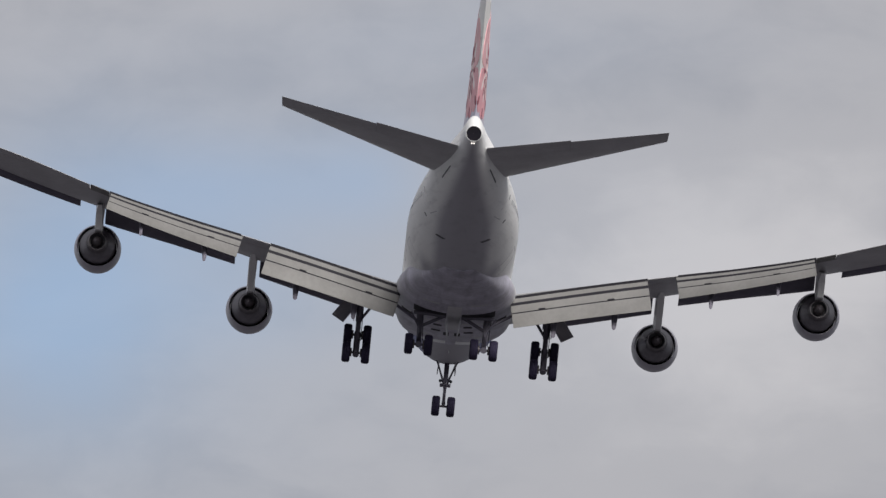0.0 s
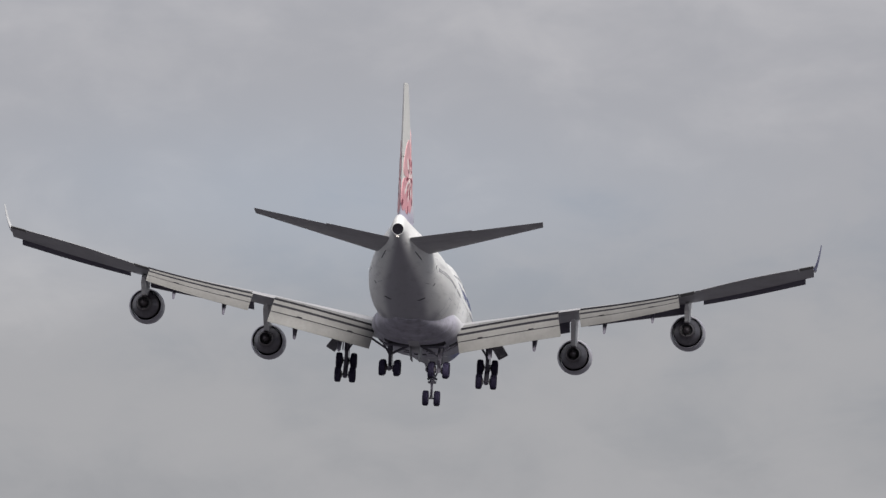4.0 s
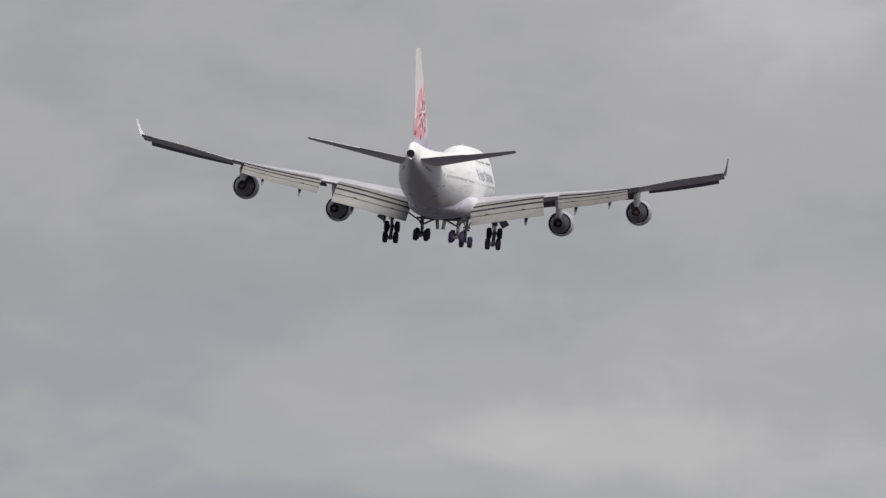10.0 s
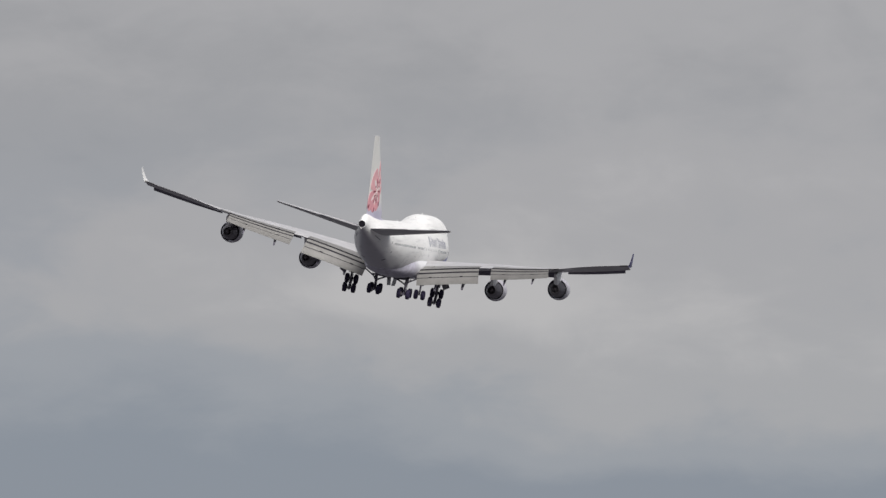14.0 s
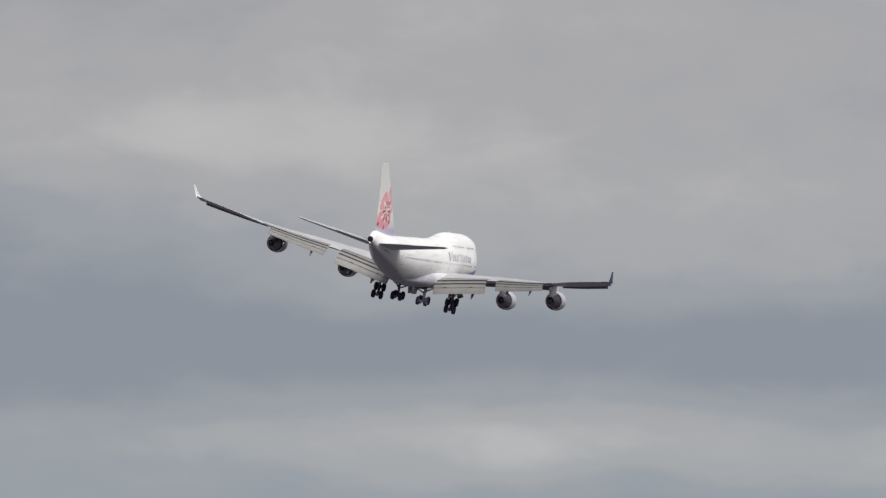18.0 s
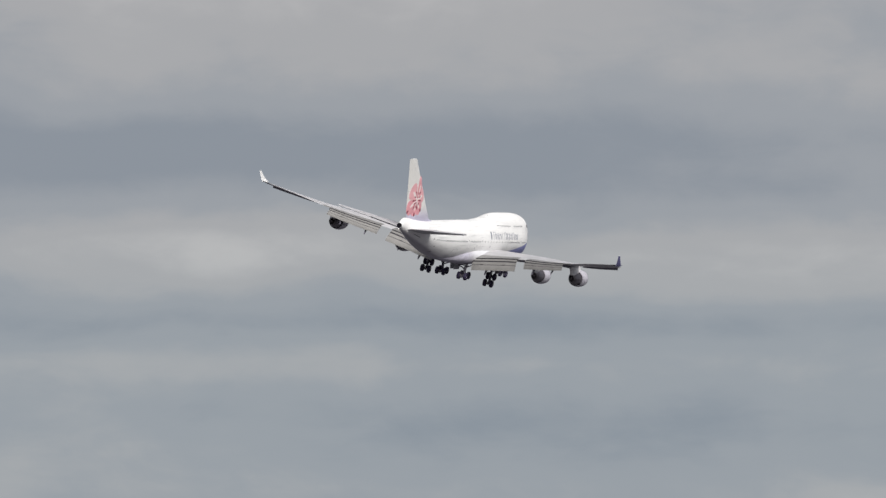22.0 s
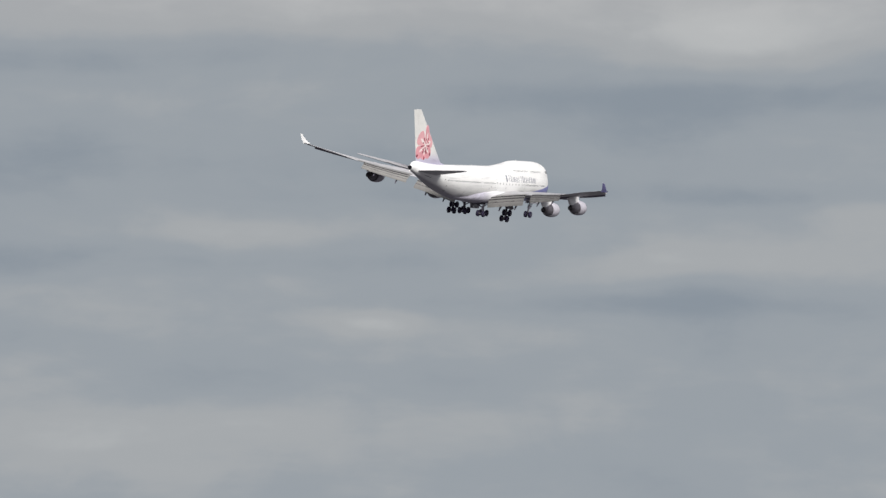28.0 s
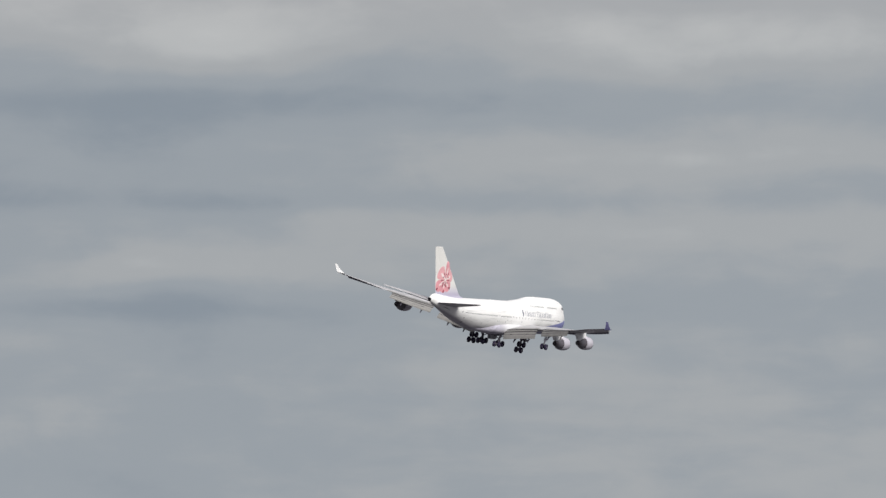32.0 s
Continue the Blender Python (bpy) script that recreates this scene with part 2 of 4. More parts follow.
def belly_paint():
    """The wing fairing: white above, lilac grey with stains and panel joints below."""
    mat, n, shader, tone, where = material("belly_paint", (0.47, 0.455, 0.53), 0.5, 0.0, 0.1, 0.26, 0.7)
    axes = n.add("ShaderNodeSeparateXYZ")
    n.link(where, axes.inputs[0])
    x, y, z = axes.outputs
    streak = n.noise(n.join(n.math("MULTIPLY", x, 1.6), n.math("MULTIPLY", y, 0.25), z), 1.2, 4.0, 0.6)
    tone = n.mix(n.math("MULTIPLY", n.smooth(streak, 0.45, 0.7), 0.42), tone, (0.20, 0.19, 0.23))
    ring = n.math("ABSOLUTE", n.math("SUBTRACT", n.math("FRACT", n.math("DIVIDE", y, 1.7)), 0.5))
    tone = n.mix(n.math("MULTIPLY", n.math("LESS_THAN", ring, 0.012), 0.4), tone, (0.10, 0.10, 0.11))
    tone = n.mix(n.math("MULTIPLY", n.smooth(z, -3.45, -2.6), n.smooth(y, -7.0, -2.5)), tone, (0.70, 0.70, 0.73))
    n.link(tone, shader.inputs["Base Color"])
    return mat


def fin_paint():
    """White fin that fades to lavender at its root."""
    mat, n, shader, tone, where = material("fin_paint", (0.77, 0.765, 0.74), 0.38, 0.0, 0.2, 0.04, 0.4)
    axes = n.add("ShaderNodeSeparateXYZ")
    n.link(where, axes.inputs[0])
    z = axes.outputs[2]
    fade = n.math("SUBTRACT", 1.0, n.smooth(z, 3.5, 6.4))
    tone = n.mix(fade, tone, (0.50, 0.475, 0.61))
    n.link(tone, shader.inputs["Base Color"])
    return mat


def glow(name, colour, power):
    mat = bpy.data.materials.new(name)
    mat.use_nodes = True
    n = Nodes(mat.node_tree)
    lit = n.add("ShaderNodeEmission")
    lit.inputs[0].default_value, lit.inputs[1].default_value = (*colour, 1.0), power
    out = n.add("ShaderNodeOutputMaterial")
    n.link(lit.outputs[0], out.inputs[0])
    return mat


HULL, FIN = hull_paint(), fin_paint()
BELLY = belly_paint()
KEEL = material("pale_keel_paint", (0.50, 0.495, 0.51), 0.5, 0.0, 0.1, 0.12, 0.5)[0]
WHITE = material("white_paint", (0.78, 0.78, 0.78), 0.38, 0.0, 0.2, 0.05)[0]
COWL = material("lilac_cowl_paint", (0.48, 0.465, 0.52), 0.35, 0.0, 0.2, 0.06)[0]
CORE = material("dull_core_metal", (0.16, 0.15, 0.17), 0.45, 0.3, vary=0.2, scale=2.0)[0]
WING = material("grey_wing_paint", (0.48, 0.475, 0.49), 0.42, 0.0, 0.1, 0.12)[0]
KRUEGER = material("dark_leading_edge_flap", (0.16, 0.15, 0.19), 0.5, 0.0, 0.1, 0.1)[0]
PANEL = material("pale_grey_panel", (0.215, 0.21, 0.205), 0.42, 0.0, 0.1, 0.1)[0]
# near-black painted for shade in flap slots and belly openings; hinge brackets share it
RECESS_SHADE = material("recess_shade", (0.022, 0.021, 0.027), 0.7)[0]
CHROME = material("bright_metal", (0.72, 0.72, 0.74), 0.25, 1.0)[0]
STEEL = material("gear_grey", (0.13, 0.122, 0.155), 0.5, 0.2)[0]
# white doors given a dark grey for the shade on their downward faces
DOOR_SHADE = material("shaded_gear_door", (0.26, 0.25, 0.28), 0.5)[0]
HOT = material("heat_stained_metal", (0.14, 0.125, 0.135), 0.5, 0.4, vary=0.25, scale=2.0)[0]
DULL_BLACK = material("dull_black", (0.020, 0.018, 0.027), 0.9)[0]
MOUTH_SHADE = material("mouth_shade", (0.008, 0.007, 0.011), 0.95)[0]
RUBBER = material("tyre_rubber", (0.030, 0.025, 0.054), 0.75, bump=0.2, scale=3.0)[0]
GLASS = material("dark_window", (0.03, 0.035, 0.045), 0.12, 0.0, 0.6)[0]
PANE = material("cabin_window", (0.17, 0.17, 0.19), 0.2, 0.0, 0.4, vary=0.5)[0]
PINK = material("rose_paint", (0.71, 0.33, 0.37), 0.4)[0]
ROSE = material("pale_rose_paint", (0.76, 0.41, 0.44), 0.4)[0]
BLUSH = material("blush_paint", (0.80, 0.70, 0.69), 0.4)[0]
NAVY = material("navy_paint", (0.06, 0.07, 0.14), 0.4)[0]
SEAM = material("seam_grey", (0.50, 0.50, 0.52), 0.5)[0]
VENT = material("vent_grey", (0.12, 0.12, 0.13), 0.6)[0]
LAMP = glow("tail_lamp", (1.0, 0.92, 0.84), 4.0)
# lilac winglet paint with the outer face's shade mixed into the colour
LILAC = material("shaded_lilac_paint", (0.13, 0.125, 0.26), 0.4)[0]
CRIMSON = material("crimson_paint", (0.20, 0.015, 0.04), 0.4)[0]


def gravel():
    mat, n, shader, tone, where = material("dark_gravel", (0.076, 0.073, 0.083), 0.9, 0.0, 0.0, 0.3, 0.02)
    return mat


GRAVEL = gravel()


# ---- ground ----
def ground():
    bm = bmesh.new()
    bmesh.ops.create_grid(bm, x_segments=24, y_segments=24, size=9000)
    mesh = bpy.data.meshes.new("ground")
    bm.to_mesh(mesh)
    bm.free()
    mesh.materials.append(GRAVEL)
    tagged(new("ground", mesh), "flat dark grey gravelly ground reaching to the horizon", "ground", kind="structure")


ground()


# ---- the airliner: x to its right, y forward, z up ----
def part(name, bm, mat, parent, label="", smooth=True, at=None):
    if isinstance(bm, bmesh.types.BMesh):
        bmesh.ops.recalc_face_normals(bm, faces=bm.faces)
        mesh = bpy.data.meshes.new(name)
        bm.to_mesh(mesh)
        bm.free()
        mesh.materials.append(mat)
        if smooth:
            mesh.shade_smooth()
            mesh.set_sharp_from_angle(angle=radians(38))
    else:
        mesh = bm
    ob = new(name, mesh)
    ob.parent = parent
    if at is not None:
        ob.matrix_basis = at
    if label:
        tagged(ob, label)
    return ob


def loft(rings, caps=True, bm=None):
    """Skins closed rings of points, one after another."""
    bm = bm or bmesh.new()
    loops = [[bm.verts.new(p) for p in ring] for ring in rings]
    for a, b in zip(loops, loops[1:]):
        for i in range(len(a)):
            j = (i + 1) % len(a)
            bm.faces.new((a[i], a[j], b[j], b[i]))
    if caps:
        bm.faces.new(loops[0])
        bm.faces.new(loops[-1][::-1])
    return bm


def spun(profile, n=40, bm=None, caps=False):
    """A body of revolution about the y axis, from (y, radius)."""
    rings = []
    for y, r in profile:
        rings.append([(r * math.cos(2 * math.pi * i / n), y, r * math.sin(2 * math.pi * i / n)) for i in range(n)])
    return loft(rings, caps, bm)


def tube(a, b, r0, r1=None, n=14, bm=None):
    """A rod from a to b."""
    a, b = Vector(a), Vector(b)
    r1 = r0 if r1 is None else r1
    turn = (b - a).to_track_quat("Z", "Y").to_matrix()
    rings = []
    for p, r in ((a, r0), (b, r1)):
        rings.append([p + turn @ Vector((r * math.cos(2 * math.pi * i / n), r * math.sin(2 * math.pi * i / n), 0)) for i in range(n)])
    return loft(rings, True, bm)


def slab(points, thick, bm=None):
    """A plate: a flat outline and its thickness along the plane's normal."""
    pts = [Vector(p) for p in points]
    normal = (pts[1] - pts[0]).cross(pts[2] - pts[1]).normalized() * (thick / 2)
    bm = loft([[p - normal for p in pts], [p + normal for p in pts]], True, bm)
    return bm


def table(rows, s):
    """Smooth values between rows of (s, ...)."""
    if s <= rows[0][0]:
        return rows[0][1:]
    for k in range(len(rows) - 1):
        a, b = rows[k], rows[k + 1]
        if s <= b[0]:
            p, q = rows[max(k - 1, 0)], rows[min(k + 2, len(rows) - 1)]
            h = b[0] - a[0]
            u = (s - a[0]) / h
            out = []
            for i in range(1, len(a)):
                ma = (b[i] - p[i]) / max(b[0] - p[0], 1e-6) * h
                mb = (q[i] - a[i]) / max(q[0] - a[0], 1e-6) * h
                out.append((2 * u**3 - 3 * u**2 + 1) * a[i] + (u**3 - 2 * u**2 + u) * ma + (3 * u**2 - 2 * u**3) * b[i] + (u**3 - u**2) * mb)
            return tuple(out)
    return rows[-1][1:]


NOSE = 32.0  # y of the nose tip; stations run aft from it
# station, half width, middle height, top, bottom
HULL_ROWS = (
    (0.0, 0.05, -0.75, -0.70, -0.80), (0.35, 0.58, -0.74, -0.12, -1.40), (1.2, 1.08, -0.64, 0.66, -2.02),
    (2.6, 1.56, -0.52, 1.85, -2.65), (4.2, 2.08, -0.42, 3.00, -3.05), (6.0, 2.54, -0.34, 3.82, -3.28),
    (8.5, 2.94, -0.26, 4.20, -3.36), (11.0, 3.14, -0.18, 4.30, -3.36), (16.0, 3.25, -0.04, 4.36, -3.33),
    (20.0, 3.25, 0.0, 4.30, -3.3), (24.0, 3.25, 0.0, 3.65, -3.3), (28.0, 3.25, 0.0, 3.3, -3.3), (40.0, 3.25, 0.0, 3.28, -3.3),
    (45.0, 3.24, 0.05, 3.28, -3.2), (50.0, 3.08, 0.3, 3.3, -2.62), (55.0, 2.62, 0.85, 3.34, -1.55),
    (60.0, 1.88, 1.55, 3.50, -0.20), (64.5, 0.95, 2.1, 3.84, 1.10), (66.4, 0.65, 2.40, 3.90, 1.64), (67.5, 0.52, 2.58, 3.60, 1.98), (68.1, 0.45, 2.62, 3.06, 2.18),
)


def hull_point(s, angle):
    """The skin at a station; angle from the right side upwards."""
    w, mid, top, bottom = table(HULL_ROWS, s)
    c, d = math.cos(angle), math.sin(angle)
    low_top = min(top, 3.3) if 5 < s < 45 else top
    half = (low_top - mid) if d >= 0 else (mid - bottom)
    r = 1.0 / math.sqrt((c / w) ** 2 + (d / half) ** 2)
    if top > 3.31 and s < 30:
        # upper lobe of the raised deck
        lobe = min(2.4, 0.8 * w)
        cz = top - lobe - mid
        b = d * cz
        disc = b * b - (cz * cz - lobe * lobe)
        if disc > 0:
            far = b + math.sqrt(disc)
            r = (r**14 + max(far, 0.01) ** 14) ** (1 / 14) if far > 0 else r
            r = min(r, max(far, 1.0 / math.sqrt((c / w) ** 2 + (d / half) ** 2)) * 1.03)
    return Vector((r * c, NOSE - s - 1.1 * max(0.0, 1 - s / 13) ** 1.5, mid + r * d))


def hull_normal(s, angle):
    a = hull_point(s, angle + 0.01) - hull_point(s, angle - 0.01)
    b = hull_point(s + 0.05, angle) - hull_point(s - 0.05, angle)
    return b.cross(a).normalized()


def at_height(s, z, side):
    """The angle at which the skin reaches a height."""
    low, high = -math.pi / 2, math.pi / 2
    for _ in range(40):
        m = (low + high) / 2
        if hull_point(s, m).z < z:
            low = m
        else:
            high = m
    m = (low + high) / 2
    return m if side > 0 else math.pi - m


FAIRING_ROWS = ((17.0, 1.2, -3.1, -3.33), (20.0, 2.9, -2.6, -3.62), (24.0, 3.45, -2.3, -3.86), (32.0, 3.6, -2.2, -3.95), (36.5, 3.42, -2.25, -3.88), (41.0, 2.85, -2.45, -3.64), (45.0, 2.0, -2.6, -3.32), (49.0, 1.0, -2.45, -2.85))


ROUND = 0.92  # 1 for an elliptic section, less for a boxy one


def fairing_point(s, t):
    """The skin of the belly fairing at a station and an angle."""
    w, middle, bottom = table(FAIRING_ROWS, s)
    c, d = math.cos(t), math.sin(t)
    h = (middle - bottom) if d < 0 else 1.6
    return Vector((w * math.copysign(abs(c) ** ROUND, c), NOSE - s, middle + h * math.copysign(abs(d) ** ROUND, d)))


def fairing_patch(s0, s1, x0, x1, lift=0.012, ns=3, nx=4, bm=None):
    """A thin plate under the belly fairing between two stations and two offsets from the middle."""
    bm = bm or bmesh.new()
    grid = []
    for i in range(ns + 1):
        s = s0 + (s1 - s0) * i / ns
        w = table(FAIRING_ROWS, s)[0]
        column = []
        for j in range(nx + 1):
            x = x0 + (x1 - x0) * j / nx
            t = -math.acos(math.copysign(min(abs(x) / w, 1.0) ** (1 / ROUND), x))
            p = fairing_point(s, t)
            column.append((bm.verts.new(p + Vector((0, 0, -lift))), bm.verts.new(p + Vector((0, 0, 0.03)))))
        grid.append(column)
    for i in range(ns):
        for j in range(nx):
            a, b, c, d = grid[i][j], grid[i + 1][j], grid[i + 1][j + 1], grid[i][j + 1]
            bm.faces.new((a[0], b[0], c[0], d[0]))
            bm.faces.new((a[1], d[1], c[1], b[1]))
    rim = [(i, 0) for i in range(ns + 1)] + [(ns, j) for j in range(1, nx + 1)] + [(i, nx) for i in range(ns - 1, -1, -1)] + [(0, j) for j in range(nx - 1, 0, -1)]
    for k in range(len(rim)):
        (i, j), (u, v) = rim[k], rim[(k + 1) % len(rim)]
        bm.faces.new((grid[i][j][0], grid[i][j][1], grid[u][v][1], grid[u][v][0]))
    return bm


airliner = new("airliner")
tagged(airliner, "white four-engined jet airliner with rose emblem, wheels and flaps lowered", "airplane")


def fuselage():
    stations = sorted(set([0, 0.1, 0.2, 0.35, 0.55, 0.8] + [1.2 + 0.45 * i for i in range(65)] + [30.5 + 1.0 * i for i in range(38)] + [68.1]))
    rings = [[hull_point(s, 2 * math.pi * i / 72) for i in range(72)] for s in stations]
    body = part("fuselage", loft(rings), HULL, airliner, "glossy white hull with grey belly and lavender nose sweep")
    rings = [[fairing_point(17.0 + 32.0 * k / 44, 2 * math.pi * i / 40) for i in range(40)] for k in range(45)]
    part("belly_fairing", loft(rings), BELLY, body, "grey bulge between the wings")
    part("keel_panel", fairing_patch(29.6, 39.2, -0.42, 0.42, 0.014, 6, 2), KEEL, body, "paler keel panel between the wheel bays")
    # tail pipe
    bm = spun(((0.05, 0.465), (-0.20, 0.445), (-0.20, 0.43), (0.3, 0.42)), 28)
    part("tail_pipe", bm, WHITE, body, "white exhaust rim", at=Matrix.Translation((0, NOSE - 68.05, 2.63)))
    # flat black disc over the closed hull end paints the pipe's shade
    bm = spun(((-0.185, 0.432), (-0.15, 0.01)), 28)
    part("exhaust_mouth", bm, MOUTH_SHADE, body, "flat black disc for the shaded exhaust mouth", at=Matrix.Translation((0, NOSE - 68.05, 2.63)))
    for x in (-0.06, 0.06):
        bm = bmesh.new()
        bmesh.ops.create_icosphere(bm, subdivisions=2, radius=0.03)
        part("tail_lamp", bm, LAMP, body, "small white tail lamp", at=Matrix.Translation((x, NOSE - 68.1, 2.08)))
    return body


FUSELAGE = fuselage()


def on_hull(s, z, side, proud=0.004):
    """The pose of a small plate on the skin."""
    angle = at_height(s, z, side)
    place, up = hull_point(s, angle), hull_normal(s, angle)
    if up.x * side < 0:
        up = -up
    along = Vector((0, 1, 0))
    along = (along - up * along.dot(up)).normalized()
    rise = up.cross(along)
    if rise.z < 0:
        rise = -rise
    m = Matrix((along, rise, along.cross(rise))).transposed().to_4x4()
    m.translation = place + up * proud
    return m


def pill(length, height, thick=0.02, n=4):
    """A rounded little plate in its own plane."""
    r = min(length, height) * 0.35
    ring = []
    for cx, cy, a0 in ((1, 1, 0), (-1, 1, 90), (-1, -1, 180), (1, -1, 270)):
        for k in range(n):
            a = radians(a0 + 90 * k / (n - 1))
            ring.append((cx * (length / 2 - r) + r * math.cos(a), cy * (height / 2 - r) + r * math.sin(a)))
    return loft([[(x, y, -thick) for x, y in ring], [(x, y, thick) for x, y in ring]])


def mesh_of(name, bm, mat):
    bmesh.ops.recalc_face_normals(bm, faces=bm.faces)
    mesh = bpy.data.meshes.new(name)
    bm.to_mesh(mesh)
    bm.free()
    mesh.materials.append(mat)
    return mesh


DOORS = (11.2, 19.4, 32.6, 39.6, 56.2)


def deck(s, rise=0.0):
    """The height of the window line, which falls slightly towards the nose."""
    return 0.30 - 0.016 * (NOSE - s) + rise


def hull_patch(s0, s1, z0, z1, side, lift=0.012, ns=2, nz=4, bm=None, slope=0.0):
    """A thin plate that follows the skin between two stations and two heights."""
    bm = bm or bmesh.new()
    grid = []
    for i in range(ns + 1):
        s = s0 + (s1 - s0) * i / ns
        column = []
        for j in range(nz + 1):
            angle = at_height(s, z0 + (z1 - z0) * j / nz + slope * (s - s0), side)
            p, up = hull_point(s, angle), hull_normal(s, angle)
            up = up if up.x * side > 0 else -up
            column.append((bm.verts.new(p + up * lift), bm.verts.new(p - up * 0.03)))
        grid.append(column)
    for i in range(ns):
        for j in range(nz):
            a, b, c, d = grid[i][j], grid[i + 1][j], grid[i + 1][j + 1], grid[i][j + 1]
            bm.faces.new((a[0], b[0], c[0], d[0]))
            bm.faces.new((a[1], d[1], c[1], b[1]))
    rim = [(i, 0) for i in range(ns + 1)] + [(ns, j) for j in range(1, nz + 1)] + [(i, nz) for i in range(ns - 1, -1, -1)] + [(0, j) for j in range(nz - 1, 0, -1)]
    for k in range(len(rim)):
        (i, j), (u, v) = rim[k], rim[(k + 1) % len(rim)]
        bm.faces.new((grid[i][j][0], grid[i][j][1], grid[u][v][1], grid[u][v][0]))
    return bm


def openings():
    pane = mesh_of("window", pill(0.21, 0.29, 0.005), PANE)
    small = mesh_of("window", pill(0.19, 0.24, 0.005), PANE)
    slot = mesh_of("door_window", pill(0.20, 0.30, 0.005), PANE)
    for side in (1, -1):
        for i in range(95):
            s = 8.2 + 0.508 * i
            if any(abs(s - d) < 0.85 for d in DOORS) or (19.0 < s < 32.0 and i % 3):
                continue
            part("window", pane, None, FUSELAGE, at=on_hull(s, deck(s), side))
        for i in range(26):
            s = 10.2 + 0.508 * i
            if abs(s - 16.0) < 0.8:
                continue
            part("window", small, None, FUSELAGE, at=on_hull(s, deck(s, 2.58), side))
        for s in DOORS:
            low, high = deck(s, -1.2), deck(s, 0.74)
            bm = hull_patch(s - 0.56, s - 0.535, low, high, side, 0.01, 1)
            hull_patch(s + 0.535, s + 0.56, low, high, side, 0.01, 1, 4, bm)
            hull_patch(s - 0.52, s + 0.52, high - 0.04, high, side, 0.01, 1, 1, bm)
            hull_patch(s - 0.52, s + 0.52, low, low + 0.04, side, 0.01, 1, 1, bm)
            part("door", bm, SEAM, FUSELAGE, "thin grey outline of a cabin door")
            part("door_window", slot, None, FUSELAGE, at=on_hull(s, deck(s, 0.1), side))
        for s, z, w, h in ((4.75, 2.35, 0.75, 0.5), (5.6, 2.45, 0.7, 0.46), (6.45, 2.5, 0.62, 0.42)):
            part("flight_deck_window", hull_patch(s - w / 2, s + w / 2, z - h / 2, z + h / 2, side, 0.02), GLASS, FUSELAGE, "dark flight deck pane")
        # cargo doors low on the side, and small service hatches
        for s0, s1, z0, z1 in ((13.2, 15.8, -2.5, -0.9), (44.4, 46.9, -2.3, -0.8)):
            bm = hull_patch(s0, s0 + 0.05, z0, z1, side, 0.01, 1)
            hull_patch(s1 - 0.05, s1, z0, z1, side, 0.01, 1, 4, bm)
            hull_patch(s0 + 0.05, s1 - 0.05, z1 - 0.05, z1, side, 0.01, 3, 1, bm)
            part("cargo_door", bm, SEAM, FUSELAGE, "thin grey outline of a cargo door")
        for s, z in ((35.2, -0.35), (36.0, -0.75), (28.0, -0.55)):
            part("hatch", hull_patch(s - 0.17, s + 0.17, z - 0.15, z + 0.15, side, 0.012, 1, 1), SEAM, FUSELAGE, "small grey service hatch")


def lettering():
    """Bars for the name on the hull, a small mark before it and a short bar aft."""
    heights = (1.2, 0.9, 0.9, 0.9, 0.9, 0.0, 1.2, 0.9, 0.9, 0.9, 0.9, 1.1, 0.9, 0.9)
    widths = (1.15, 0.95, 0.4, 1.0, 1.0, 0.7, 1.15, 0.4, 0.95, 0.9, 0.4, 1.05, 0.9, 0.8)
    for side in (1, -1):
        y = 5.4 if side > 0 else 18.6
        for h, w in zip(heights, widths):
            w *= 1.08
            if h:
                wide = w - 0.24
                s = NOSE - (y + side * w / 2)
                base = deck(s, 0.46)
                bm = hull_patch(s - wide / 2, s - wide / 2 + 0.14, base, base + h, side, 0.012, 1)
                if wide > 0.3:
                    hull_patch(s + wide / 2 - 0.12, s + wide / 2, base, base + h, side, 0.012, 1, 4, bm)
                part("lettering_bar", bm, NAVY, FUSELAGE, "navy bars of the name on the hull")
            y += side * (w + 0.03)
        s = NOSE - (4.3 if side > 0 else 19.6)
        part("company_mark", hull_patch(s - 0.22, s + 0.22, deck(s, 0.44), deck(s, 1.6), side), NAVY, FUSELAGE, "small navy mark")
        part("registration_bar", hull_patch(54.9, 56.1, 2.0, 2.25, side, 0.012, 2, 1), SEAM, FUSELAGE, "grey bar of the registration")
        for s0, s1, z0, z1, slope in ((53.58, 53.85, -1.66, -1.42, 0.0), (54.66, 54.80, -0.56, -0.34, 0.0), (60.9, 63.0, 0.91, 0.98, 0.2)):
            part("vent", hull_patch(s0, s1, z0, z1, side, 0.014, 2, 2, None, slope), VENT, FUSELAGE, "dark vent slot")


def antennas():
    for y, up in ((-6.5, 1), (9.5, 1), (14.5, 1), (18.0, -1), (12.5, -1)):
        top, bottom = table(HULL_ROWS, NOSE - y)[2:]
        z = top - 0.03 if up > 0 else bottom + 0.03
        part("antenna", slab(((0, y + 0.22, z), (0, y - 0.28, z), (0, y - 0.34, z + 0.20 * up), (0, y - 0.12, z + 0.20 * up)), 0.05), WHITE, FUSELAGE, "small white blade antenna", smooth=False)


openings()
lettering()
antennas()


# ---- wings ----
LE_ROWS = ((3.0, 11.4, -1.62), (8.0, 7.13, -0.95), (12.0, 3.70, -0.38), (16.5, -0.16, 0.16), (21.0, -4.02, 0.62), (26.0, -8.30, 1.40), (31.15, -12.72, 2.42))
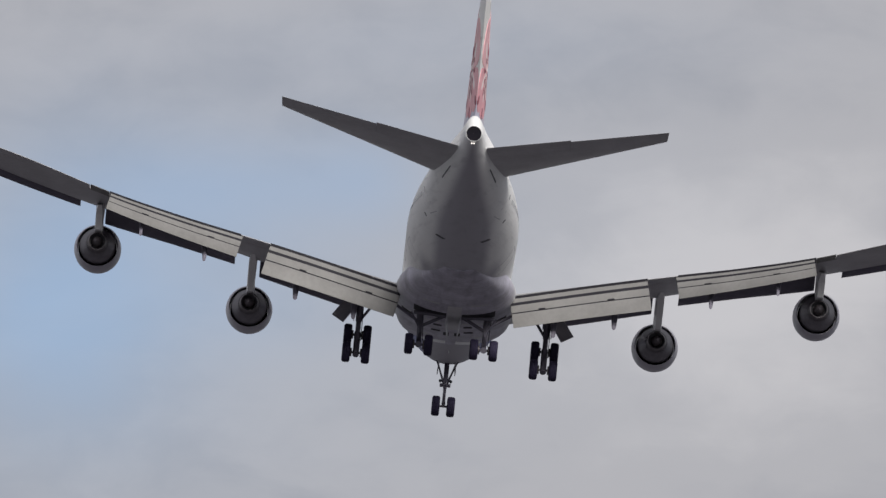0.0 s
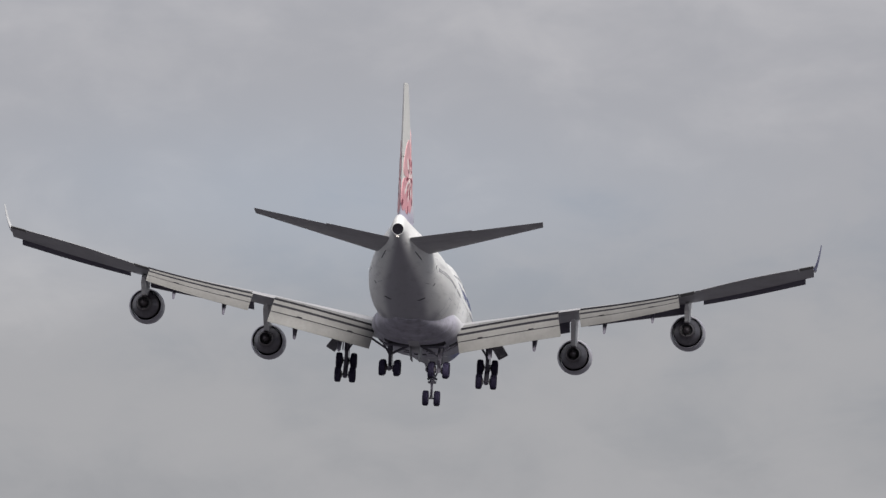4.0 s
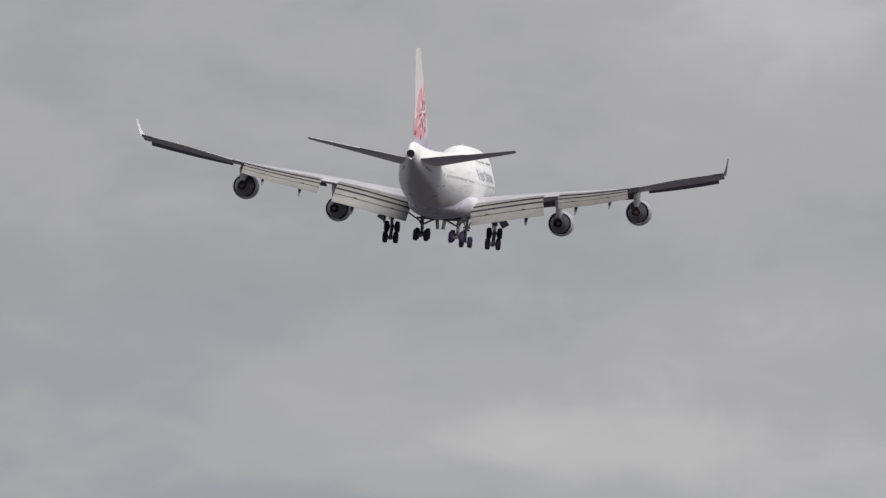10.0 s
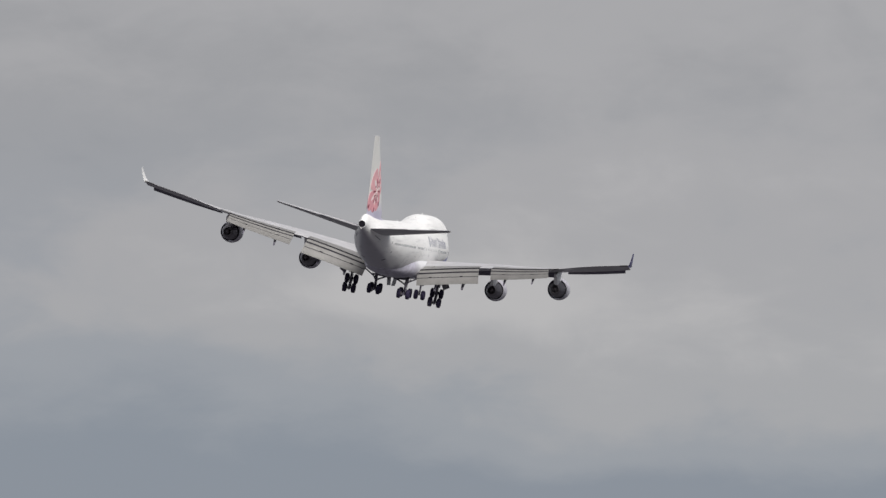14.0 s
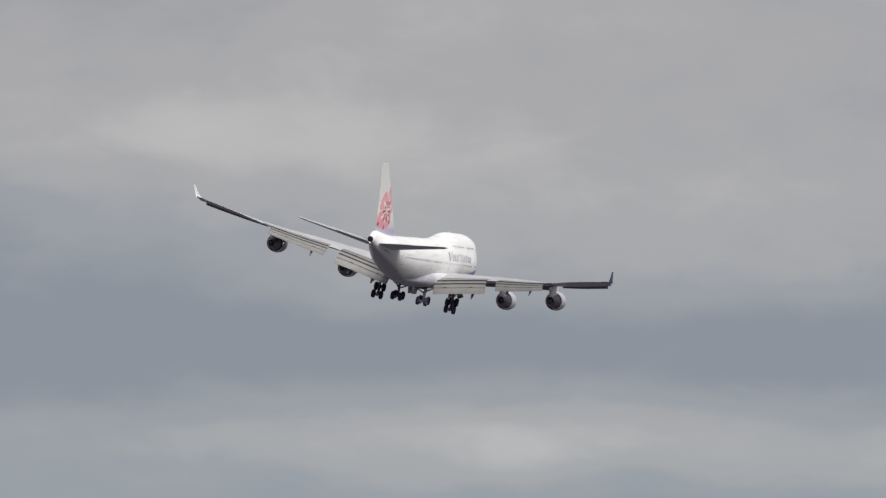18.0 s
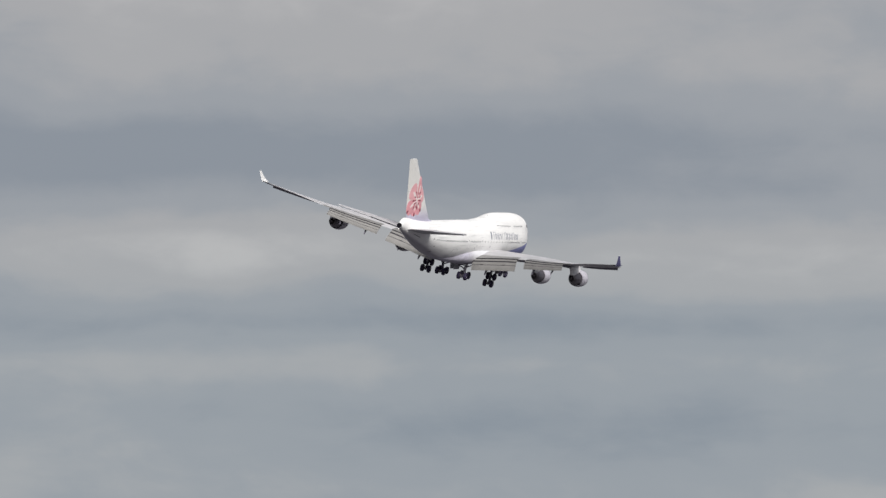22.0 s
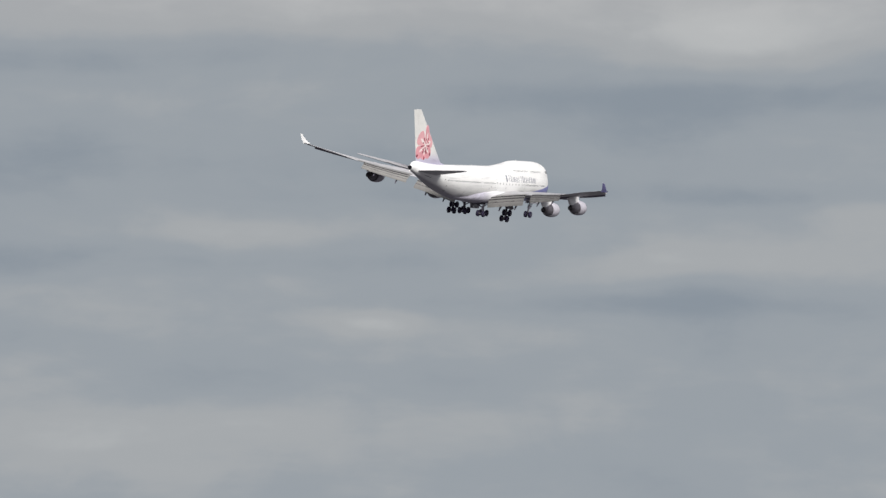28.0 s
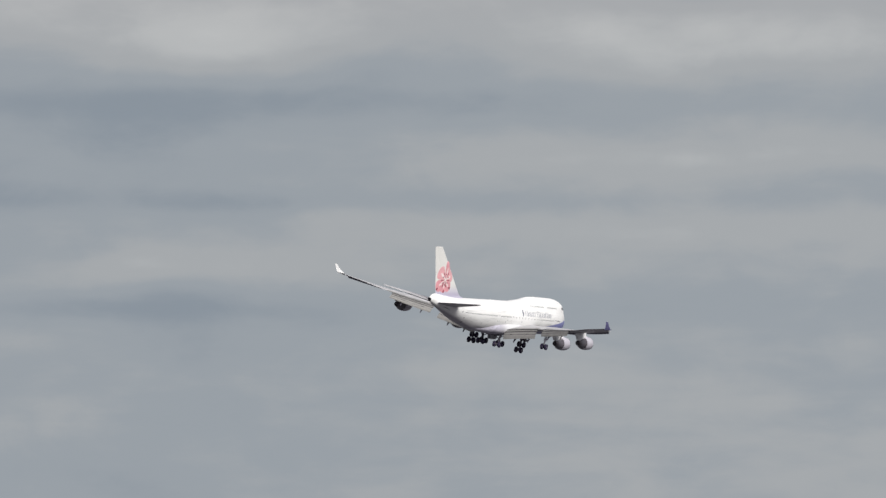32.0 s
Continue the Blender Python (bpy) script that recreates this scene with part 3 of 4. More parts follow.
TE_ROWS = ((3.0, -3.1, -2.42), (8.0, -4.1, -1.36), (11.2, -4.95, -0.75), (12.8, -5.8, -0.52), (16.5, -7.95, -0.02), (20.75, -10.4, 0.72), (26.0, -13.55, 1.96), (31.15, -16.2, 2.98))


def thickness(c):
    return 5 * (0.2969 * math.sqrt(max(c, 0)) - 0.126 * c - 0.3516 * c * c + 0.2843 * c**3 - 0.1036 * c**4)


def wing_point(x, c, up):
    """A point of the right wing's skin: span, part of the chord, upper or lower (1 or -1)."""
    ly, lz = table(LE_ROWS, x)
    ty, tz = table(TE_ROWS, x)
    chord = ly - ty
    full = chord * (0.135 - 0.055 * min(1, (x - 3) / 27))
    camber = 0.007 * chord * math.sin(math.pi * min(c, 1.0) ** 0.8)
    z = lz + (tz - lz) * c + camber + up * full * thickness(c) * ((0.62 - 0.22 * min(1, max(0, x - 14) / 10)) if up > 0 else 1.05)
    return Vector((x, ly + (ty - ly) * c, z))


def mirror(points, side):
    return [(p[0] * side, p[1], p[2]) for p in points]


def wing_slice(x, c0, c1, side, n=14, droop=0.0):
    up, down = [], []
    for i in range(n + 1):
        u = i / n
        c = c0 + (c1 - c0) * (u * u if c0 == 0 else u)
        up.append(wing_point(x, c, 1))
        down.append(wing_point(x, c, -1))
    if abs(c1 - 1) < 1e-6:
        down[-1] = down[-1] - Vector((0, 0, 0.02))
    ring = up + down[::-1] if c0 > 0 else up + down[:0:-1]
    if droop:
        pivot = (up[0] + down[0]) / 2
        turn = Matrix.Rotation(radians(droop), 3, "X")
        ring = [pivot + turn @ (p - pivot) for p in ring]
    return mirror(ring, side)


def span_steps(a, b, step=1.2):
    n = max(1, round((b - a) / step))
    return [a + (b - a) * i / n for i in range(n + 1)]


def te_airfoil(origin, chord, angle, thick, n=8):
    """A flap's section in the plane of flight: from its nose aft and down."""
    d, up = Vector((0, -math.cos(angle), -math.sin(angle))), Vector((0, -math.sin(angle), math.cos(angle)))
    top, low = [], []
    for i in range(n + 1):
        c = (i / n) ** 1.6
        h = thick * chord * thickness(c)
        top.append(origin + d * (c * chord) + up * (h + 0.10 * thick * chord * math.sin(math.pi * c)))
        low.append(origin + d * (c * chord) - up * (h * 0.5))
    low[-1] = low[-1] - up * 0.015
    return top + low[:0:-1]


def build_wing(side):
    steps = span_steps(3.0, 31.15, 0.9)
    wing = part("wing", loft([wing_slice(x, 0.0, 0.8, side, 18) for x in steps]), WING, airliner, "grey swept wing with bright leading edge")
    # fixed panels and surfaces behind the rear spar
    for a, b in ((3.05, 4.9), (4.95, 6.9), (6.95, 8.9), (8.95, 11.1), (12.9, 14.8), (14.85, 16.8), (16.85, 18.7), (18.75, 20.7)):
        rings = []
        for x in span_steps(a, b, 0.9):
            ring = [wing_point(x, 0.8 + 0.2 * i / 6, 1) for i in range(7)]
            ring += [p - Vector((0, 0, 0.07)) for p in ring[::-1]]
            rings.append(mirror(ring, side))
        part("spoiler", loft(rings), PANEL, wing, "pale grey spoiler panel")
        # solid dark bar in place of the shaded gap behind each spoiler
        rings = []
        for x in span_steps(a - 0.02, b + 0.02, 0.9):
            p = wing_point(x, 1.0, 1)
            rings.append(mirror([p + Vector((0, dy, dz)) for dy, dz in ((0.25, -0.075), (-0.01, -0.005), (-0.035, 0.03), (-0.035, -0.25), (0.25, -0.27))], side))
        part("slot_shade_bar", loft(rings), RECESS_SHADE, wing, "dark bar for the shaded gap behind a spoiler", smooth=False)
    part("aileron", loft([wing_slice(x, 0.803, 1.0, side, 6, 0.5) for x in span_steps(11.15, 12.85, 0.6)]), WING, wing, "inboard aileron")
    part("aileron", loft([wing_slice(x, 0.803, 1.0, side, 6, 1.5) for x in span_steps(21.9, 30.0, 0.9)]), WING, wing, "outboard aileron")
    part("wing_edge", loft([wing_slice(x, 0.803, 1.0, side, 6) for x in span_steps(20.75, 21.85, 0.5)]), PANEL, wing)
    part("wing_edge", loft([wing_slice(x, 0.803, 1.0, side, 6) for x in span_steps(30.03, 31.15, 0.5)]), PANEL, wing)
    # triple-slotted flaps that slide aft, down and outboard, with slot shade painted as dark strips
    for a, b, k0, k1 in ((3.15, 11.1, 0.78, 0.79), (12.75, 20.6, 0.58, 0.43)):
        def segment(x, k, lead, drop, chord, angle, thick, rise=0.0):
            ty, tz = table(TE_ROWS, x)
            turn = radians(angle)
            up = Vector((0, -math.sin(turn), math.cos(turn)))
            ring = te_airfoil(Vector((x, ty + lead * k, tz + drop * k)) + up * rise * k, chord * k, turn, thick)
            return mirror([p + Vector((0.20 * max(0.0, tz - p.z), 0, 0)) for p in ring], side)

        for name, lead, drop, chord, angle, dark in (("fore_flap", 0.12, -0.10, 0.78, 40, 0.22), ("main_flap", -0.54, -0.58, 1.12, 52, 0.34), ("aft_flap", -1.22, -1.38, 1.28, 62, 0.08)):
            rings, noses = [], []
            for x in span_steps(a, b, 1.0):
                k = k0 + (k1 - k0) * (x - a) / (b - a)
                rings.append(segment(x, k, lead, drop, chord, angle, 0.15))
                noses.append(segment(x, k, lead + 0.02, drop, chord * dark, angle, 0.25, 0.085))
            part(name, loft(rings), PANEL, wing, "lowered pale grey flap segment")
            part("flap_shade_strip", loft(noses), RECESS_SHADE, wing, "dark strip painting the slot shade on a flap segment")
        # hinge brackets that show as short dark slots between the segments
        for u in (0.22, 0.72):
            x = a + (b - a) * u
            k = k0 + (k1 - k0) * u
            bm = loft([segment(x + dx, k, -1.17, -1.31, 0.13, 62, 0.5, 0.12) for dx in (-0.2, 0.2)])
            part("flap_hinge", bm, RECESS_SHADE, wing, "dark hinge bracket in a flap slot")
    # canoe fairings over the flap tracks, their tails lowered with the flaps
    for x, k in ((5.9, 1.0), (9.4, 1.0), (14.9, 0.78), (18.7, 0.68)):
        ty, tz = table(TE_ROWS, x)
        rings = []
        for i in range(15):
            u = i / 14
            r = 0.34 * k * (min(1.0, 0.05 + (u / 0.4) ** 0.6) if u < 0.7 else 1.0 - 0.55 * (u - 0.7) / 0.3)
            cy, cz = ty + 3.4 * k - 3.95 * k * u, tz - 0.5 * k - 0.45 * k * u - 1.75 * k * u * u * u
            rings.append([(side * (x + 0.85 * r * math.cos(2 * math.pi * j / 14)), cy, cz + 1.15 * r * math.sin(2 * math.pi * j / 14)) for j in range(14)])
        # dark material stands in for the shade at the fairing tails
        part("flap_track_fairing", loft(rings), KRUEGER, wing, "canoe-shaped fairing, its shade put into a dark grey")
    # leading edge flaps
    for a, b, count, k in ((5.4, 11.7, 3, 1.4), (13.2, 20.95, 5, 1.1), (22.45, 30.5, 5, 0.52)):
        for i in range(count):
            x0, x1 = a + (b - a) * i / count , a + (b - a) * (i + 1) / count
            rings = []
            for x in (x0, (x0 + x1) / 2, x1):
                ly, lz = table(LE_ROWS, x)
                ring = []
                for j in range(9):
                    u = j / 8
                    ring.append(Vector((x, ly - 0.25 * k + 0.95 * k * u, lz - 0.12 * k - 0.72 * k * u - 0.10 * k * math.sin(math.pi * u) + 0.35 * k * (u - 0.5) ** 2)))
                ring += [p - Vector((0, 0.05, 0.09)) * k for p in ring[::-1]]
                rings.append(mirror(ring, side))
            part("leading_edge_flap", loft(rings), KRUEGER, wing, "drooped leading edge flap")
    # winglet
    rings = []
    for x, ly, ty, z in ((31.15, -12.9, -16.2, 2.74), (31.32, -13.8, -16.32, 3.08), (31.46, -14.65, -16.58, 3.50), (31.58, -15.5, -16.9, 4.0), (31.68, -16.3, -17.25, 4.56)):
        chord = ly - ty
        ring = []
        for c, up in [(i / 8, 1) for i in range(9)] + [(i / 8, -1) for i in range(7, 0, -1)]:
            h = 0.09 * chord * thickness(c) * up
            ring.append((side * (x - h * 0.9), ly + (ty - ly) * c, z + h * 0.3))
        rings.append(ring)
    winglet = [[Vector(p) for p in ring] for ring in rings]
    part("winglet", loft(winglet), WHITE, wing, "pale upswept winglet with lilac outer face, darkened for shade")
    # outer skin: lilac paint, darkened to stand in for shade
    skin = [[p + Vector((side * 0.006, 0, -0.002)) for p in ring[8:] + ring[:1]] for ring in winglet]
    bm = bmesh.new()
    loops = [[bm.verts.new(p) for p in ring] + [bm.verts.new(p - Vector((side * 0.004, 0, 0))) for p in ring[::-1]] for ring in skin]
    for p, q in zip(loops, loops[1:]):
        for i in range(len(p)):
            bm.faces.new((p[i], p[(i + 1) % len(p)], q[(i + 1) % len(p)], q[i]))
    part("winglet_face", bm, LILAC, wing, "lilac outer face, darkened for shade")
    part("wing_tip_lamp", tube((side * 31.3, -12.95, 2.86), (side * 31.3, -13.25, 2.88), 0.05), GLASS, wing)
    return wing


WINGS = {side: build_wing(side) for side in (1, -1)}


# ---- engines ----
def build_engine(x, y, z, side):
    """y is that of the inlet's lip."""
    m = Matrix.Translation((x * side, y, z))
    outer = ((-0.12, 1.14), (-0.02, 1.20), (-0.30, 1.30), (-0.9, 1.37), (-1.6, 1.39), (-2.2, 1.36), (-2.7, 1.29), (-3.05, 1.22))
    inner = ((-3.05, 1.185), (-2.7, 1.19), (-2.0, 1.17), (-1.2, 1.14), (-0.5, 1.10), (-0.12, 1.14))
    engine = part("engine", spun(outer + inner, 48), COWL, airliner, "pale lilac jet engine nacelle", at=m)
    part("inlet_lip", spun(((-0.32, 1.305), (-0.12, 1.262), (-0.01, 1.20), (0.02, 1.16), (-0.02, 1.12), (-0.25, 1.10)), 48), CHROME, engine, "bare metal inlet lip")
    bm = bmesh.new()
    for i in range(30):
        a = 2 * math.pi * i / 30
        c, s = math.cos(a), math.sin(a)
        t, u = math.cos(a + 0.16), math.sin(a + 0.16)
        slab(((0.3 * c, -1.1, 0.3 * s), (1.11 * c, -1.05, 1.11 * s), (1.11 * t, -1.35, 1.11 * u), (0.3 * t, -1.3, 0.3 * u)), 0.02, bm)
    part("fan", bm, STEEL, engine, "dark grey fan blades")
    part("spinner", spun(((-0.55, 0.02), (-0.7, 0.14), (-1.0, 0.28), (-1.3, 0.34)), 24), DULL_BLACK, engine, "dark spinner")
    # flat black disc closes the duct and stands in for its shade
    part("fan_case", spun(((-1.6, 1.12), (-1.6, 0.05)), 40), DULL_BLACK, engine, "flat black disc for the shaded duct behind the fan")
    part("core_cowl", spun(((-1.5, 0.90), (-2.3, 1.02), (-3.0, 1.06), (-3.5, 0.99), (-4.1, 0.83), (-4.7, 0.64)), 40), CORE, engine, "heat-stained core cowl")
    part("nozzle", spun(((-4.6, 0.63), (-5.35, 0.50), (-5.35, 0.47), (-4.6, 0.55)), 40), HOT, engine, "dull metal nozzle")
    part("nozzle_mouth", spun(((-4.85, 0.53), (-4.85, 0.05)), 32), VENT, engine, "flat dark grey disc in the nozzle mouth")
    part("exhaust_plug", spun(((-4.7, 0.36), (-5.2, 0.29), (-5.6, 0.11), (-5.7, 0.01)), 24), HOT, engine, "sooty exhaust cone")
    # pylon
    ly, lz = table(LE_ROWS, x)
    sides = ((y - 0.9, z + 1.28, 0.04), (y - 2.2, z + 1.62, 0.20), (ly + 0.6, lz + 0.10, 0.26), (ly - 0.6, lz + 0.05, 0.27), (ly - 4.2, lz - 0.55, 0.10), (ly - 3.2, lz - 0.95, 0.2), (y - 5.9, z + 0.62, 0.16), (y - 4.4, z + 0.55, 0.24), (y - 3.2, z + 1.0, 0.26))
    bm = loft([[(x * side - w, yy, zz) for yy, zz, w in sides], [(x * side + w, yy, zz) for yy, zz, w in sides]])
    part("pylon", bm, WHITE, WINGS[side], "pale engine pylon", smooth=False)


for side in (1, -1):
    build_engine(12.12, 7.95, -3.42, side)
    build_engine(21.25, -0.85, -1.74, side)


# ---- tail ----
def part_ring(lead, trail, c0, c1, thick, axis, n=6):
    lead, trail, axis = Vector(lead), Vector(trail), Vector(axis)
    chord = (lead - trail).length
    cs = [c0 + (c1 - c0) * i / n for i in range(n + 1)]
    up = [lead.lerp(trail, c) + axis * (chord * thick * thickness(c)) for c in cs]
    low = [lead.lerp(trail, c) - axis * (chord * thick * thickness(c) + 0.004) for c in cs[::-1]]
    return up + low


def tail():
    for side in (1, -1):
        root = ((0.7 * side, -24.6, 1.62), (0.7 * side, -33.7, 2.12))
        tip = ((10.95 * side, -34.3, 3.50), (11.0 * side, -36.7, 3.66))
        def edge(u):
            return Vector(root[0]).lerp(tip[0], u), Vector(root[1]).lerp(tip[1], u)
        rings = []
        for i in range(9):
            a, b = edge(i / 8)
            rings.append(part_ring(a, b, 0.0, 0.72, 0.10, (0, 0, 1), 10))
        stab = part("stabilizer", loft(rings), WING, airliner, "grey tailplane with dark underside")
        for u0, u1, raised in ((0.012, 0.47, 0.07), (0.471, 0.97, 0.0)):
            rings = []
            for i in range(5):
                a, b = edge(u0 + (u1 - u0) * i / 4)
                ring = part_ring(a, b, 0.722, 1.0, 0.10, (0, 0, 1), 5)
                rings.append([p + Vector((0, 0, raised * min(j, len(ring) - 1 - j) / 5)) for j, p in enumerate(ring)])
            part("elevator", loft(rings), WING, stab, "grey elevator")
        rings = []
        for u in (0.97, 1.0):
            a, b = edge(u)
            rings.append(part_ring(a, b, 0.722, 1.0, 0.10, (0, 0, 1), 5))
        part("tailplane_tip", loft(rings), WING, stab)
    lead = ((0, -19.3, 3.20), (0, -21.8, 3.62), (0, -23.4, 4.6), (0, -28.1, 8.45), (0, -34.5, 13.72))
    trail = ((0, -33.6, 3.2), (0, -33.75, 3.62), (0, -34.2, 4.6), (0, -35.75, 8.45), (0, -38.0, 13.72))
    def fin_edge(rows, z):
        return table([(p[2], p[1]) for p in rows], z)[0]

    FIN_STEPS = [3.2, 3.62, 4.1, 4.6] + [4.6 + 9.12 * i / 14 for i in range(1, 15)]
    fin = part("fin", loft([part_ring((0, fin_edge(lead, z), z), (0, fin_edge(trail, z), z), 0.0, 0.70, 0.105 if z > 4 else 0.06, (1, 0, 0), 16) for z in FIN_STEPS]), FIN, airliner, "white fin fading to lavender at its root")
    for a0, a1 in ((0.02, 0.47), (0.475, 0.995)):
        rings = []
        for i in range(5):
            u = a0 + (a1 - a0) * i / 4
            z = 3.4 + (13.72 - 3.4) * u
            a, b = Vector((0, fin_edge(lead, z), z)), Vector((0, fin_edge(trail, z), z))
            rings.append(part_ring(a, b, 0.705, 1.0, 0.105, (1, 0, 0), 5))
        part("rudder", loft(rings), FIN, fin, "white rudder")

    def fin_x(y, z):
        a, b = fin_edge(lead, z), fin_edge(trail, z)
        c = min(max((a - y) / (a - b), 0), 1)
        return (a - b) * 0.105 * thickness(c)

    def on_fin(name, ring, lift, mat, side, label=""):
        my, mz = sum(p[0] for p in ring) / len(ring), sum(p[1] for p in ring) / len(ring)
        rings = []
        for k, deep in ((1.0, 0.03), (1.0, 0.0), (0.7, 0.0), (0.4, 0.0), (0.12, 0.0)):
            spots = [(my + (y - my) * k, mz + (z - mz) * k) for y, z in ring]
            rings.append([(side * (fin_x(y, z) + lift - deep), y, z) for y, z in spots])
        bm = loft(rings)
        part(name, bm, mat, fin, label, smooth=False)

    # the emblem: full petals with pale hearts, crimson dots round the middle and at the tips
    cy, cz = -31.15, 6.95
    PETALS = ((80, 3.9, 1.45, PINK), (150, 3.8, 1.75, ROSE), (212, 3.7, 1.55, PINK), (266, 2.75, 1.45, PINK), (318, 3.1, 1.45, PINK), (20, 3.2, 1.65, ROSE))
    for side in (1, -1):
        for k, (way, far, wide, paint) in enumerate(PETALS):
            a = radians(way)
            out, across = (math.cos(a), math.sin(a)), (-math.sin(a), math.cos(a))

            def petal(size, wide, shift, wavy=0.1):
                ring = []
                for i in range(24):
                    t = 2 * math.pi * i / 24
                    r = size * (1 - math.cos(t)) / 2
                    w = wide * math.sin(t) * (0.35 + 0.75 * (1 - math.cos(t)) / 2) * (1 + wavy * math.sin(3 * t + k))
                    ring.append((cy + (shift + r) * out[0] + w * across[0], cz + (shift + r) * out[1] + w * across[1]))
                return ring

            def spot(name, turn, reach, long, broad, mat, lift, label):
                c, d = math.cos(a + turn), math.sin(a + turn)
                y1, z1 = cy + reach * c, cz + reach * d
                on_fin(name, [(y1 + long * math.cos(t) * c - broad * math.sin(t) * d, z1 + long * math.cos(t) * d + broad * math.sin(t) * c) for t in (i * math.pi / 6 for i in range(12))], lift, mat, side, label)

            on_fin("petal", petal(far - 0.25, wide, 0.25), 0.03, paint, side, "rose petal shape")
            on_fin("petal_heart", petal(far * 0.62, wide * 0.20, 0.15, 0.0), 0.036, BLUSH, side, "pale heart of a petal")
            spot("stamen", -0.42, 0.85, 0.5, 0.07, CRIMSON, 0.042, "crimson stroke in the flower")
            spot("anther", -0.42, 1.45, 0.30, 0.15, CRIMSON, 0.046, "crimson dot in the flower")
            spot("anther", 0.12, 1.12, 0.24, 0.13, CRIMSON, 0.046, "crimson dot in the flower")
            if k in (2, 3, 4):
                spot("petal_tip", 0.1, far - 0.3, 0.34, 0.24, CRIMSON, 0.046, "crimson petal tip")


tail()


# ---- landing gear ----
def tyre_mesh():
    w, r = 0.245, 0.62
    prof = [(-w * 0.75, 0.27), (-w, 0.36), (-w, 0.50), (-w * 0.82, 0.585), (-w * 0.45, r)]
    prof += [(-0.10, r), (-0.09, r - 0.018), (-0.07, r - 0.018), (-0.06, r), (0.06, r), (0.07, r - 0.018), (0.09, r - 0.018), (0.10, r)]
    prof += [(w * 0.45, r), (w * 0.82, 0.585), (w, 0.50), (w, 0.36), (w * 0.75, 0.27), (-w * 0.75, 0.27)]
    bm = spun(prof, 30)
    bmesh.ops.rotate(bm, verts=bm.verts, matrix=Matrix.Rotation(radians(90), 3, "Z"))
    mesh = mesh_of("tyre", bm, RUBBER)
    mesh.shade_smooth()
    mesh.set_sharp_from_angle(angle=radians(40))
    return mesh


def rim_mesh():
    bm = spun(((-0.15, 0.05), (-0.15, 0.10), (-0.06, 0.14), (-0.05, 0.21), (-0.16, 0.25), (-0.16, 0.275), (0.16, 0.275), (0.16, 0.25), (0.05, 0.21), (0.06, 0.14), (0.15, 0.10), (0.15, 0.05)), 20)
    bmesh.ops.rotate(bm, verts=bm.verts, matrix=Matrix.Rotation(radians(90), 3, "Z"))
    mesh = mesh_of("wheel_rim", bm, STEEL)
    mesh.shade_smooth()
    mesh.set_sharp_from_angle(angle=radians(40))
    return mesh


TYRE, RIM = tyre_mesh(), rim_mesh()


def wheel(x, y, z, gear):
    part("tyre", TYRE, None, gear, at=Matrix.Translation((x, y, z)))
    part("wheel_rim", RIM, None, gear, at=Matrix.Translation((x, y, z)))


def bogie(name, x, y, z, top, tilt, out, lean, label):
    """A four-wheel leg; out: the side on which its brace and door lie."""
    gear = part(name, tube((x + lean, y + 0.25, top), (x + lean * 0.3, y + 0.05, z + 1.35), 0.20, 0.19, 18), STEEL, airliner, label)
    part("piston", tube((x + lean * 0.3, y + 0.05, z + 1.4), (x, y, z), 0.15, 0.15, 16), STEEL, gear, "dark metal oleo piston")
    t = radians(tilt)
    ahead = Vector((0, math.cos(t), math.sin(t)))
    mid = Vector((x, y, z))
    part("bogie_beam", tube(mid - ahead * 0.95, mid + ahead * 0.95, 0.19, 0.19, 14), STEEL, gear, "bogie beam")
    for k in (-0.735, 0.735):
        c = mid + ahead * k
        part("axle", tube(c - Vector((0.62, 0, 0)), c + Vector((0.62, 0, 0)), 0.075), STEEL, gear)
        for w in (-0.575, 0.575):
            wheel(c.x + w, c.y, c.z, gear)
            part("brake_drum", tube(c + Vector((w * 0.42, 0, 0)), c + Vector((w * 0.76, 0, 0)), 0.26, 0.26, 16), HOT, gear)
    # torque links, tilt jack and braces
    part("torque_link", slab((mid + Vector((-0.14, -0.15, 0.15)), mid + Vector((0.14, -0.15, 0.15)), mid + Vector((0.06, -0.62, 0.7)), mid + Vector((-0.06, -0.62, 0.7))), 0.07), STEEL, gear, smooth=False)
    part("torque_link", slab((mid + Vector((-0.06, -0.62, 0.7)), mid + Vector((0.06, -0.62, 0.7)), mid + Vector((0.16, -0.12, 1.4)), mid + Vector((-0.16, -0.12, 1.4))), 0.07), STEEL, gear, smooth=False)
    part("tilt_jack", tube(mid + ahead * 0.8, (x + lean * 0.3, y + 0.2, z + 1.5), 0.05), CHROME, gear)
    part("side_brace", tube((x + lean * 0.35, y, z + 1.30), (x - out * 1.6, y + 0.1, top - 0.05), 0.085), STEEL, gear, "side brace")
    part("drag_brace", tube((x + lean * 0.3, y + 0.1, z + 1.6), (x + lean, y + 1.7, top + 0.15), 0.07), STEEL, gear)
    part("drag_brace", tube((x + lean * 0.3, y, z + 1.9), (x + lean, y - 1.1, top + 0.2), 0.055), STEEL, gear)
    part("brake_hose", tube((x + 0.22, y - 0.1, z + 0.2), (x + 0.2 + lean, y - 0.05, top), 0.025, 0.025, 8), DULL_BLACK, gear)
    return gear


